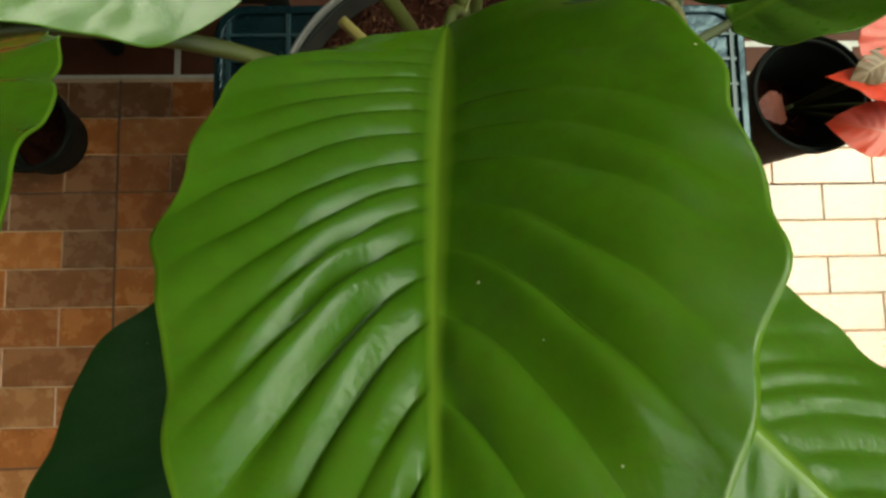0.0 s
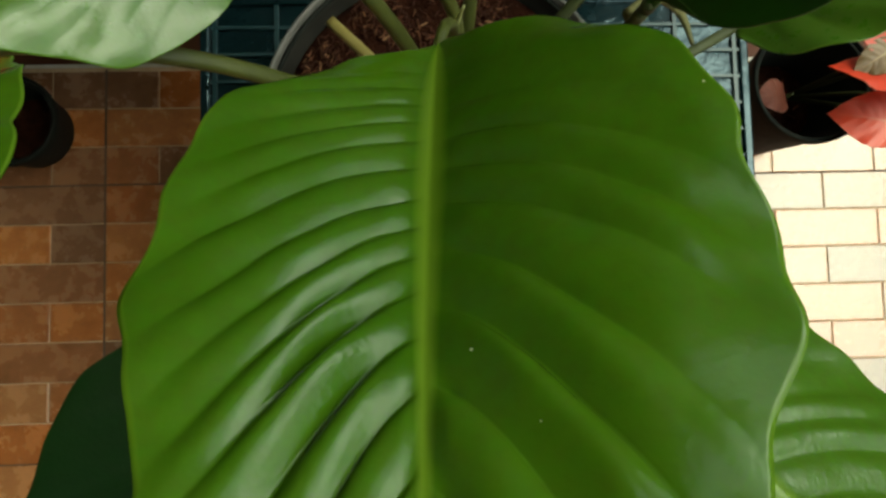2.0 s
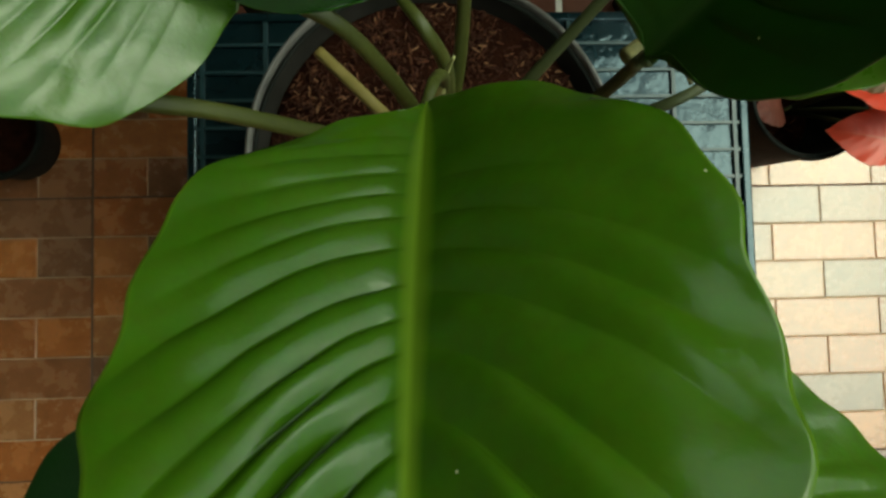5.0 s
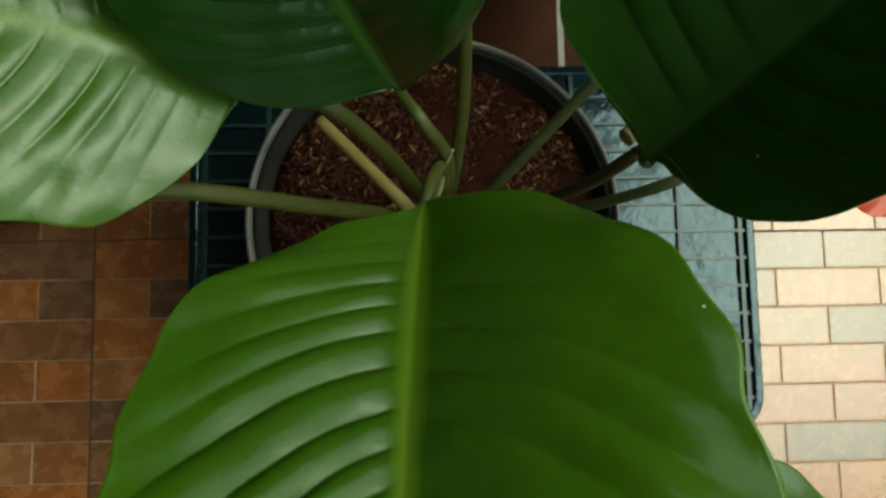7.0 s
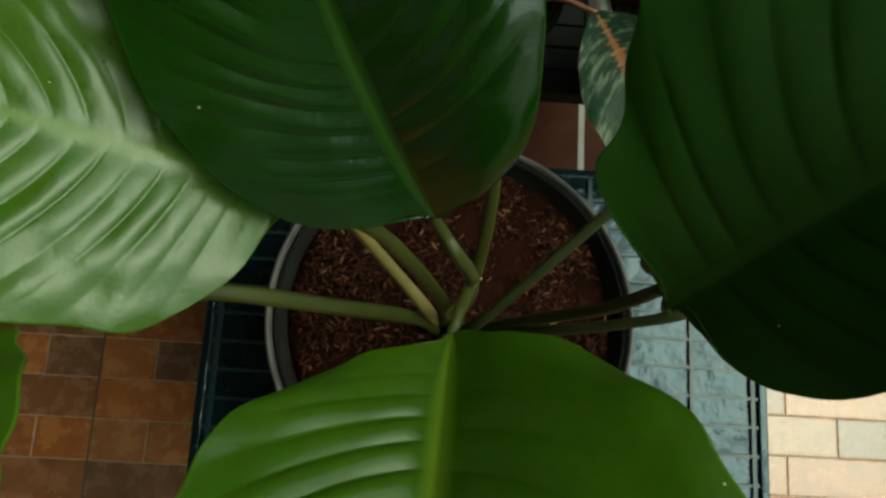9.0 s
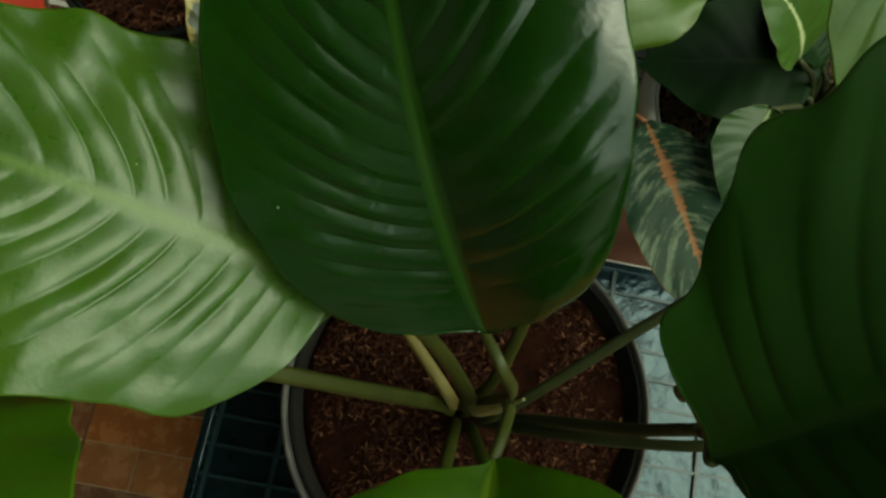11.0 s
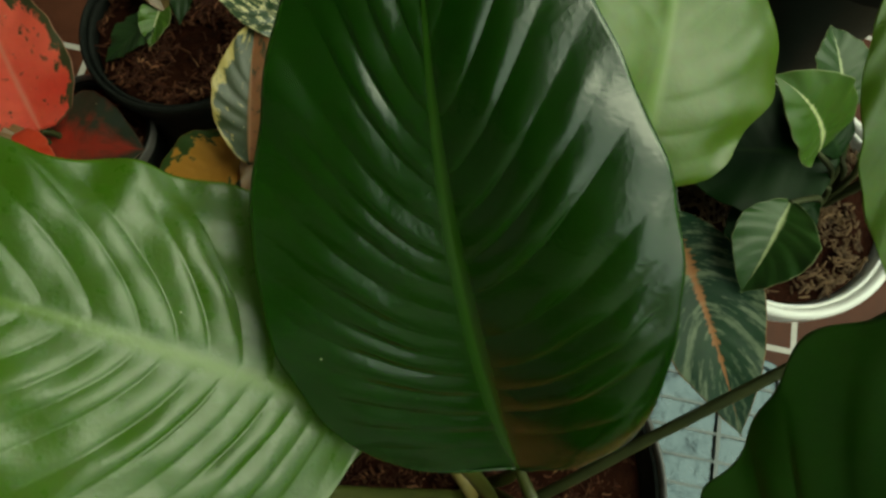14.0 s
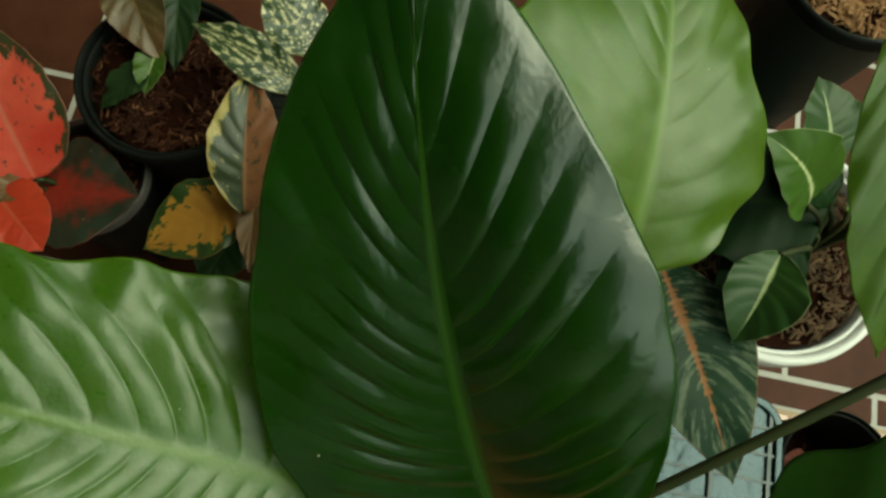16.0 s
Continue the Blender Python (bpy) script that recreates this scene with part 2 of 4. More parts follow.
# coral leaf darkened in colour for the shade inside its pot
LEAF_CORAL_SHADED = leaf_material("leaf_coral_shaded", (0.16, 0.035, 0.022), (0.24, 0.06, 0.035), 0.5, 0.1, (0.2, 0.06, 0.03), 0.4)
RIB_PINK = plain_material("rib_pink", (0.42, 0.16, 0.10), (0.52, 0.24, 0.15), 60, 0.45)
RIB = plain_material("midrib_green", (0.070, 0.150, 0.014), (0.095, 0.19, 0.02), 60, 0.4, 0.1)
RIB_DEEP = plain_material("midrib_deep_green", (0.024, 0.085, 0.010), (0.040, 0.115, 0.016), 60, 0.4, 0.1)
STALK = plain_material("stalk_green", (0.034, 0.044, 0.004), (0.056, 0.066, 0.008), 45, 0.5, 0.2)
STALK_OLD = plain_material("stalk_yellow", (0.20, 0.16, 0.04), (0.28, 0.22, 0.07), 45, 0.5, 0.2)
STALK_DARK = plain_material("stalk_dark_green", (0.021, 0.030, 0.004), (0.036, 0.046, 0.007), 45, 0.65, 0.2)
SHEATH = plain_material("withered_sheath_olive", (0.05, 0.055, 0.012), (0.16, 0.14, 0.045), 220, 0.7, 0.4)
SPROUT = plain_material("sprout_pale", (0.35, 0.40, 0.15), (0.48, 0.46, 0.22), 80, 0.5, 0.2)
SOIL = plain_material("potting_mix_brown", (0.013, 0.0036, 0.0018), (0.032, 0.009, 0.0045), 60, 0.95, 0.9, spec=0.08, bump_scale=240, dist=0.004)
POT_BLACK = plain_material("pot_black_plastic", (0.006, 0.008, 0.007), (0.013, 0.015, 0.013), 25, 0.65, 0.15, spec=0.12)
POT_GREENISH = plain_material("pot_greenish_black_plastic", (0.014, 0.024, 0.018), (0.022, 0.034, 0.026), 18, 0.5, 0.15, spec=0.35)
POT_DUST = plain_material("pot_dusty_inside", (0.014, 0.013, 0.011), (0.034, 0.031, 0.027), 30, 0.7, 0.2, spec=0.2)
POT_RIM = plain_material("pot_worn_grey_rim", (0.10, 0.095, 0.09), (0.18, 0.17, 0.16), 40, 0.5, 0.2)
POT_WHITE = plain_material("pot_white_plastic", (0.80, 0.80, 0.77), (0.88, 0.88, 0.85), 20, 0.35, 0.08)
STAND = plain_material("stand_teal_plastic", (0.003, 0.012, 0.015), (0.006, 0.018, 0.022), 14, 0.12, 0.6, spec=0.47, bump_scale=13, dist=0.012)
STAND.node_tree.nodes["Principled BSDF"].inputs["Coat Weight"].default_value = 0.1
STAND.node_tree.nodes["Principled BSDF"].inputs["Specular Tint"].default_value = (0.60, 0.85, 1.0, 1)
STAND.node_tree.nodes["Principled BSDF"].inputs["Coat Roughness"].default_value = 0.08
STAND_RIB = plain_material("stand_rib_teal", (0.012, 0.040, 0.048), (0.020, 0.056, 0.064), 14, 0.35, 0.06)
MORTAR = plain_material("tile_joint_buff", (0.44, 0.29, 0.18), (0.58, 0.42, 0.29), 50, 0.7, 0.5, bump_scale=300)
SEAM = plain_material("tile_seam_dark", (0.045, 0.025, 0.015), (0.08, 0.045, 0.03), 50, 0.8, 0.4)
GROUT = plain_material("white_grout", (0.46, 0.44, 0.40), (0.58, 0.56, 0.52), 40, 0.7, 0.3)
BROWN_TILE = plain_material("brown_tile_glaze", (0.062, 0.020, 0.011), (0.105, 0.036, 0.021), 12, 0.55, 0.1, bump_scale=90, spec=0.15)
BRICK = brick_material("brick_print_tile")
WALL = plain_material("wall_tan_paint", (0.36, 0.35, 0.33), (0.44, 0.43, 0.40), 6, 0.85, 0.2)
# dark brown so the unseen north wall leaves little sheen on leaves
WALL_BROWN = plain_material("wall_brown_paint", (0.17, 0.14, 0.11), (0.22, 0.18, 0.14), 6, 0.85, 0.2)
CEIL = plain_material("ceiling_paint", (0.10, 0.10, 0.09), (0.13, 0.13, 0.12), 5, 0.9, 0.15)


def chip_material(name, lift=1.0):
    m, n, l, b = material(name)
    geo, tc = n.new("ShaderNodeNewGeometry"), n.new("ShaderNodeTexCoord")
    r = ramp(n, [(p, tuple(min(0.6, q * lift) for q in c)) for p, c in ((0.0, (0.03, 0.008, 0.004)), (0.6, (0.045, 0.014, 0.007)), (0.9, (0.10, 0.036, 0.018)), (1.0, (0.26, 0.13, 0.07)))])
    l.new(geo.outputs["Random Per Island"], r.inputs[0])
    l.new(mixc(n, l, 0.3, r.outputs[0], noise_tex(n, l, 300, 3, tc.outputs["Object"]).outputs[1], "OVERLAY"), b.inputs["Base Color"])
    b.inputs["Roughness"].default_value = 0.85
    b.inputs["Specular IOR Level"].default_value = 0.2
    return m


CHIP = chip_material("husk_chip")
CHIP_TAN = chip_material("husk_chip_tan", 1.1)
CHIP_DRY = plain_material("husk_chip_dry", (0.045, 0.024, 0.012), (0.19, 0.11, 0.055), 70, 0.85, 0.3)

CHIP_PALE = plain_material("wood_chip_pale", (0.20, 0.085, 0.032), (0.44, 0.24, 0.11), 45, 0.8, 0.3)

# ---------------------------------------------------------------- builders


def mesh_from(name, verts, faces, mat=None, smooth=True, uv=None):
    me = bpy.data.meshes.new(name)
    me.from_pydata([tuple(v) for v in verts], [], faces)
    if mat:
        me.materials.append(mat)
    if smooth:
        me.polygons.foreach_set("use_smooth", [True] * len(me.polygons))
    if uv is not None:
        layer = me.uv_layers.new(name="UVMap")
        idx = np.zeros(len(me.loops), dtype=np.int32)
        me.loops.foreach_get("vertex_index", idx)
        layer.data.foreach_set("uv", np.asarray(uv, dtype=np.float32)[idx].ravel())
    me.update()
    return me


def attach(ob, parent):
    ob.parent = parent
    if parent is not None:
        ob.matrix_parent_inverse = parent.matrix_world.inverted()
    return ob


def piece(name, me, parent, label=""):
    ob = attach(new(name, me), parent)
    return tagged(ob, label)


def part(name, bm, mat, parent, label="", smooth=False):
    me = bpy.data.meshes.new(name)
    bm.to_mesh(me)
    bm.free()
    me.materials.append(mat)
    if smooth:
        me.polygons.foreach_set("use_smooth", [True] * len(me.polygons))
    return piece(name, me, parent, label)


def empty_thing(name, at, label, category, group=""):
    ob = new(name)
    ob.location = at
    bpy.context.view_layer.update()
    return tagged(ob, label, category, group)


def box_bm(bm, lo, hi):
    c = [(a + b) / 2 for a, b in zip(lo, hi)]
    s = [b - a for a, b in zip(lo, hi)]
    r = bmesh.ops.create_cube(bm, size=1, matrix=Matrix.Translation(c) @ Matrix.Diagonal((*s, 1)))
    return r["verts"]


def lathe(profile, seg=96):
    """Spin (radius, z) pairs round the z axis."""
    verts, faces = [], []
    n = len(profile)
    for i in range(seg):
        a = 2 * math.pi * i / seg
        for r, z in profile:
            verts.append((r * math.cos(a), r * math.sin(a), z))
    for i in range(seg):
        j = (i + 1) % seg
        for k in range(n - 1):
            faces.append((i * n + k, j * n + k, j * n + k + 1, i * n + k + 1))
    return verts, faces


def smooth_curve(points, steps=10):
    """Catmull-Rom through the points."""
    pts = [Vector(p) for p in points]
    pts = [2 * pts[0] - pts[1]] + pts + [2 * pts[-1] - pts[-2]]
    out = []
    for i in range(1, len(pts) - 2):
        a, b, c, d = pts[i - 1 : i + 3]
        for k in range(steps):
            t = k / steps
            out.append(0.5 * (2 * b + (c - a) * t + (2 * a - 5 * b + 4 * c - d) * t * t + (3 * b - a - 3 * c + d) * t ** 3))
    out.append(pts[-2])
    return out


def stalk_mesh(name, points, r0, r1, mat, ring=12, groove=0.25):
    """A tapering stalk with a groove along its upper side."""
    line = smooth_curve(points)
    verts, faces = [], []
    for i, p in enumerate(line):
        q = line[min(i + 1, len(line) - 1)] - line[max(i - 1, 0)]
        t = q.normalized()
        side = t.cross(Vector((0, 0, 1)))
        side = side.normalized() if side.length > 0.05 else Vector((1, 0, 0))
        up = side.cross(t)
        f = i / (len(line) - 1)
        r = r0 + (r1 - r0) * f
        r *= 1 + 0.05 * noise.noise(p * 60)
        for k in range(ring):
            a = 2 * math.pi * k / ring
            rr = r * (1 - groove * max(0, math.sin(a)) ** 6)
            verts.append(p + side * (rr * math.cos(a)) + up * (rr * math.sin(a)))
    n = len(line)
    for i in range(n - 1):
        for k in range(ring):
            j = (k + 1) % ring
            faces.append((i * ring + k, i * ring + j, (i + 1) * ring + j, (i + 1) * ring + k))
    faces.append(tuple(reversed(range(ring))))
    faces.append(tuple((n - 1) * ring + k for k in range(ring)))
    return mesh_from(name, verts, faces, mat)


class Blade:
    """A leaf's own space: s runs along the bending midrib from the base, w to its left. Angles in degrees."""

    def __init__(self, base, azimuth, rise, bend, swerve, length, roll, fold_left, fold_right, twist=0, relax=0):
        self.base, self.length, self.twist, self.relax = Vector(base), length, radians(twist), relax
        self.az, self.rise, self.bend, self.swerve, self.roll = (radians(v) for v in (azimuth, rise, bend, swerve, roll))
        self.folds = radians(fold_left), radians(fold_right)

    def spine(self, s):
        pos, m = self.base.copy(), 8
        for i in range(m):
            u = (i + 0.5) * s / m
            e, a = self.rise + self.bend * u, self.az + self.swerve * u
            pos += self.length * s / m * Vector((math.cos(e) * math.cos(a), math.cos(e) * math.sin(a), math.sin(e)))
        e, a = self.rise + self.bend * s, self.az + self.swerve * s
        t = Vector((math.cos(e) * math.cos(a), math.cos(e) * math.sin(a), math.sin(e)))
        side = Vector((-math.sin(a), math.cos(a), 0))
        up = t.cross(side)
        roll = self.roll + self.twist * s
        sd = side * math.cos(roll) + up * math.sin(roll)
        return pos, t, sd, t.cross(sd), 1 - self.relax * s

    def point(self, frame_at, w):
        pos, t, sd, n, keep = frame_at
        f = keep * (self.folds[0] if w > 0 else self.folds[1])
        return pos + sd * (w * math.cos(f)) + n * (abs(w) * math.sin(f))


STEPS = (0, 0.05, 0.1, 0.2, 0.3, 0.4, 0.5, 0.6, 0.7, 0.8, 0.9, 1.0)


def profile_at(widths, u):
    """Smooth half-width at u of the blade's length, through evenly spaced widths or those at STEPS."""
    n = len(widths)
    at = STEPS if n == len(STEPS) else [k / (n - 1) for k in range(n)]
    i = 0
    while i < n - 2 and u > at[i + 1]:
        i += 1
    t = (u - at[i]) / (at[i + 1] - at[i])
    p0, p1, p2, p3 = widths[max(i - 1, 0)], widths[i], widths[i + 1], widths[min(i + 2, n - 1)]
    m1, m2 = 0.5 * (p2 - p0), 0.5 * (p3 - p1)
    if i == 0 and n == len(STEPS):
        m1 = m2 = p2 - p1
    t2, t3 = t * t, t * t * t
    return max(0.0, (2 * t3 - 3 * t2 + 1) * p1 + (t3 - 2 * t2 + t) * m1 + (-2 * t3 + 3 * t2) * p2 + (t3 - t2) * m2)


def leaf(plant, blade, start, end, left, right, lobes=(0.0, 0.0), mat=None, rib=None, veins=15, puff=(0.003, 0.003), wave=0.003, seed=1, rib_r=0.0034, rows=150, cols=18, sweep=2.1, label="", rib_label="", ripple=1.0, thick=0.0009, right_mat=None, curl=0.0, crest=0.72, crowd=1.4, bulge=(0.0, 0.0), pucker=0.0012):
    """A leaf blade with quilted tissue between its side veins, a wavy margin and a raised midrib below and above."""
    rng = random.Random(seed)
    ph = [rng.uniform(0, 6.28) for _ in range(8)]
    verts, faces, uvs = [], [], []
    span = end - start
    width = 2 * cols + 1
    for i in range(rows + 1):
        q = i / rows
        m, u = q, 1 - (1 - q) ** sweep
        for j in range(width):
            k = j - cols
            v = 1.0 if abs(k) == cols else 0.985 * (abs(k) / (cols - 1)) ** 1.25
            left_side = k > 0
            W = left if left_side else right
            lobe = lobes[0] if left_side else lobes[1]
            w_edge = profile_at(W, u)
            w_edge *= 1 + 0.014 * ripple * math.sin(23 * u + ph[0 if left_side else 1]) + 0.010 * ripple * math.sin(51 * u + ph[2 if left_side else 3])
            s_edge = start + span * u - lobe * (1 - u) ** 4
            s_mid = start + span * m
            g = v ** (1 + 0.55 * min(1, 5 * q))
            s = s_mid + (s_edge - s_mid) * g
            w = w_edge * v * (1 if left_side else -1)
            fr = blade.spine(s)
            p = blade.point(fr, w)
            n = fr[3]
            amp = puff[0] if left_side else puff[1]
            if isinstance(amp, tuple):
                amp = amp[0] + (amp[1] - amp[0]) * min(1, max(0, (q - 0.15) / 0.25))
            count = veins if isinstance(veins, int) else veins[0 if left_side else 1]
            hand = 5.5 if left_side else 1.5
            phase = count * (1 - (1 - q) ** crowd) + 0.34 * noise.noise(Vector((q * count * 0.55, hand, seed * 1.3)))
            frac = phase % 1.0
            depth = 0.85 + 0.5 * noise.noise(Vector((math.floor(phase) * 1.7 + seed, hand, 0.3)))
            swell = math.sin(math.pi * frac ** crest) ** (0.7 + 0.6 * v)
            fade = 0.48 + 0.2 * noise.noise(Vector((math.floor(phase) * 2.3, hand, seed * 0.7)))
            shape = min(1, max(0, (v - 0.035) / 0.11)) * max(0, 1 - (max(0, v - fade) / (0.98 - fade)) ** 1.4) * min(1, 6 * q) * min(1, 1.7 * (1 - q))
            local = depth * (0.75 + 0.7 * noise.noise(Vector((q * 8 + seed, v * 3, 3.1 * seed))))
            off = amp * shape * (swell - 0.55) * local
            off += bulge[0 if left_side else 1] * w_edge * math.sin(math.pi * v)
            off += (pucker * noise.noise(p * 45 + Vector((seed, 0, 0))) + 0.00016 * noise.noise(p * 110 + Vector((0, seed, 0)))) * v
            off += 0.35 * rib_r * math.exp(-((v / 0.045) ** 2)) * (1 - q)
            off += wave * v ** 3 * (math.sin(17 * u + ph[5]) + 0.6 * math.sin(37 * u + ph[6])) * min(1, 6 * (1 - u))
            off -= (curl if isinstance(curl, float) else curl[0 if left_side else 1]) * v ** 3 * w_edge
            verts.append(p + n * off)
            uvs.append((u, v))
    for i in range(rows):
        for j in range(width - 1):
            a = i * width + j
            faces.append((a, a + width, a + width + 1, a + 1))
    me = mesh_from("leaf", verts, faces, mat, True, uvs)
    if right_mat:
        me.materials.append(right_mat)
        me.polygons.foreach_set("material_index", [1 if f % (width - 1) < cols else 0 for f in range(len(faces))])
    ob = piece("leaf", me, plant, label)
    so = ob.modifiers.new("thickness", "SOLIDIFY")
    so.thickness, so.offset = thick, -1
    # the midrib, a flattened tapering cord set into the blade
    rv, rf, ring = [], [], 10
    nr = 60
    for i in range(nr + 1):
        u = i / nr
        pos, t, sd, n, keep = blade.spine(start + span * u * 0.985)
        r = rib_r * (1 - 0.86 * u ** 0.8)
        for k in range(ring):
            a = 2 * math.pi * k / ring
            rv.append(pos + sd * (1.5 * r * math.cos(a)) + n * (r * (0.1 if math.sin(a) > 0 else 1.1) * math.sin(a) + 0.16 * rib_r - 0.0009))
    for i in range(nr):
        for k in range(ring):
            j = (k + 1) % ring
            rf.append((i * ring + k, (i + 1) * ring + k, (i + 1) * ring + j, i * ring + j))
    rf.append(tuple(range(ring)))
    rf.append(tuple(nr * ring + k for k in reversed(range(ring))))
    piece("midrib", mesh_from("midrib", rv, rf, rib or RIB), ob, rib_label)
    return ob


def pot(name, at, r_top, r_base, height, mat, rim_mat, label, rim_w=0.008, rim_h=0.014, inner=None, group="", soil_drop=0.02, chips=0, seed=1, chip_r=1.0, soil_name="potting_mix", chip_mat=None):
    """A round pot on its base at `at`, with a rolled rim as a part, and its filling as stuff of its own."""
    x, y, z = at
    th = empty_thing(name, at, label, "plant pot", group)
    body = [(0.0, 0.0), (r_base - 0.006, 0.0), (r_base, 0.006), (r_top - 0.002, height - rim_h), (r_top - 0.002, height - 0.003), (r_top - 0.0055, height - 0.003), (r_top - 0.0055, height - rim_h), (r_base - 0.004, 0.012), (0.0, 0.012)]
    v, f = lathe(body)
    piece("body", mesh_from("body", [(a + x, b + y, c + z) for a, b, c in v], f, mat), th)
    rim = []
    for k in range(9):
        a = math.pi * k / 8
        rim.append((r_top + rim_w * 0.5 - 0.001 + rim_w * 0.5 * math.cos(a), height - 0.003 + 0.006 * math.sin(a)))
    rim = [(r_top + rim_w - 0.0015, height - rim_h)] + rim + [(r_top - 0.004, height - rim_h)] + [(r_top + rim_w - 0.0015, height - rim_h)]
    v, f = lathe(rim)
    piece("rim", mesh_from("rim", [(a + x, b + y, c + z) for a, b, c in v], f, rim_mat), th, "worn grey rolled rim" if rim_mat is POT_RIM else "")
    if inner:
        v, f = lathe([(r_top - 0.0058, height - 0.004), (r_top - 0.0062, height - 0.012), (r_top - 0.0075 - (soil_drop + 0.012) * (r_top - r_base) / height, height - soil_drop - 0.012)])
        piece("inner_wall", mesh_from("inner_wall", [(a + x, b + y, c + z) for a, b, c in v], [tuple(reversed(q)) for q in f], inner), th, "dusty grey inside wall")
    # filling
    rs = r_top - 0.0065 - soil_drop * (r_top - r_base) / height
    zs = z + height - soil_drop
    rng = random.Random(seed)
    sv, sf, rings, seg = [], [], 16, 56
    for i in range(rings + 1):
        rr = rs * i / rings
        for k in range(seg):
            a = 2 * math.pi * k / seg
            px, py = rr * math.cos(a), rr * math.sin(a)
            h = 0.006 * noise.noise(Vector((px * 30 + seed, py * 30, 0))) + 0.004 * noise.noise(Vector((px * 90, py * 90, seed)))
            sv.append((x + px, y + py, zs + h * (1 if i < rings else 0.3)))
    for i in range(rings):
        for k in range(seg):
            j = (k + 1) % seg
            sf.append((i * seg + k, (i + 1) * seg + k, (i + 1) * seg + j, i * seg + j))
    base = len(sv)
    for k in range(seg):
        a = 2 * math.pi * k / seg
        sv.append((x + rs * 0.96 * math.cos(a), y + rs * 0.96 * math.sin(a), zs - 0.03))
    for k in range(seg):
        j = (k + 1) % seg
        sf.append((rings * seg + k, base + k, base + j, rings * seg + j))
    me = mesh_from(soil_name, sv, sf, SOIL)
    soil = new(soil_name, me)
    tagged(soil, "dark brown coconut husk potting mix filling a pot", "potting mix", kind="stuff")
    if chips:
        cv, cf = [], []
        for c in range(chips):
            for again in range(6):
                a, rr = rng.uniform(0, 6.283), rs * 0.97 * math.sqrt(rng.random())
                px, py = x + rr * math.cos(a), y + rr * math.sin(a)
                if noise.noise(Vector((px * 26, py * 26, seed))) > rng.uniform(-0.35, 0.4):
                    break
            yaw, ln, wd = rng.uniform(0, 6.283), rng.uniform(0.004, 0.013) * chip_r, rng.uniform(0.0005, 0.0015) * chip_r
            pit, arch = rng.uniform(-0.6, 0.6), rng.uniform(-0.8, 0.8)
            zz = zs + 0.004 + rng.uniform(-0.002, 0.005)
            d = Vector((math.cos(yaw) * math.cos(pit), math.sin(yaw) * math.cos(pit), math.sin(pit)))
            sd = Vector((-math.sin(yaw), math.cos(yaw), 0))
            up = d.cross(sd)
            b0 = len(cv)
            for q in range(4):
                f2 = q / 3 - 0.5
                c0 = Vector((px, py, zz)) + d * (ln * f2) + up * (arch * ln * (0.25 - f2 * f2)) + sd * (arch * ln * 0.6 * f2 * f2)
                ww = wd * (1 - 1.2 * f2 * f2)
                cv += [c0 - sd * ww, c0 + sd * ww, c0 + up * ww * 0.8]
            for q in range(3):
                o = b0 + 3 * q
                cf += [(o, o + 3, o + 4, o + 1), (o + 1, o + 4, o + 5, o + 2), (o + 2, o + 5, o + 3, o)]
            cf += [(b0, b0 + 1, b0 + 2), (b0 + 9, b0 + 11, b0 + 10)]
        fib = new("husk_chips", mesh_from("husk_chips", cv, cf, chip_mat or CHIP, False))
        tagged(fib, "loose shredded brown coconut husk chips on the soil", "husk chips", kind="stuff")
    return th


# ---------------------------------------------------------------- the porch
ground = new("ground")
ROOF_EDGE = 0.60
bm = bmesh.new()
box_bm(bm, (-60, -60, -0.25), (60, 60, -0.0016))
part("ground_slab", bm, MORTAR, ground)
tagged(ground, "porch ground under the tiles, buff cement", "ground", kind="structure")


def wall(name, lo, hi, mat, label):
    bm = bmesh.new()
    box_bm(bm, lo, hi)
    ob = part(name, bm, mat, None)
    return tagged(ob, label, "wall", kind="structure")


# unseen walls added to hold back skylight and dim what the leaves reflect
wall("unseen_wall_west", (-2.8, -2.2, 0), (-2.6, 3.4, 2.7), WALL, "unseen plain tan wall added to close off light from the west")
wall("unseen_wall_south", (-2.6, -2.2, 0), (2.6, -2.0, 2.7), WALL, "unseen plain tan wall added behind the viewer to block light")
wall("unseen_wall_north", (-2.6, 3.2, 0), (2.6, 3.4, 4.2), WALL_BROWN, "unseen tall brown wall added to keep sky sheen off the leaves")
wall("unseen_wall_east_low", (2.4, -2.0, 0), (2.6, 3.2, 1.5), WALL, "unseen plain tan low wall added to cut low sky glare")
# unseen roof; its stepped edge steers skylight, floor glare and leaf highlights
bm = bmesh.new()
box_bm(bm, (-2.8, -0.45, 2.7), (ROOF_EDGE, 1.1, 2.85))
box_bm(bm, (-2.8, 1.1, 2.7), (0.3, 3.4, 2.85))
box_bm(bm, (-2.8, -1.75, 2.7), (ROOF_EDGE + 0.2, -0.45, 2.85))
box_bm(bm, (-2.8, -2.2, 2.7), (4.5, -1.75, 2.85))
tagged(part("ceiling", bm, CEIL, None), "unseen plain dim ceiling, its edge cut to shape the skylight", "ceiling", kind="structure")

# ---------------------------------------------------------------- plant stand
SZ = 0.318
SX0, SX1, SY0, SY1 = 0.018, 0.637, 0.160, 0.566


def rounded_rect(x0, x1, y0, y1, r, seg=8):
    pts = []
    for cx, cy, a0 in ((x1 - r, y1 - r, 0), (x0 + r, y1 - r, 90), (x0 + r, y0 + r, 180), (x1 - r, y0 + r, 270)):
        for k in range(seg + 1):
            a = radians(a0 + 90 * k / seg)
            pts.append((cx + r * math.cos(a), cy + r * math.sin(a)))
    return pts


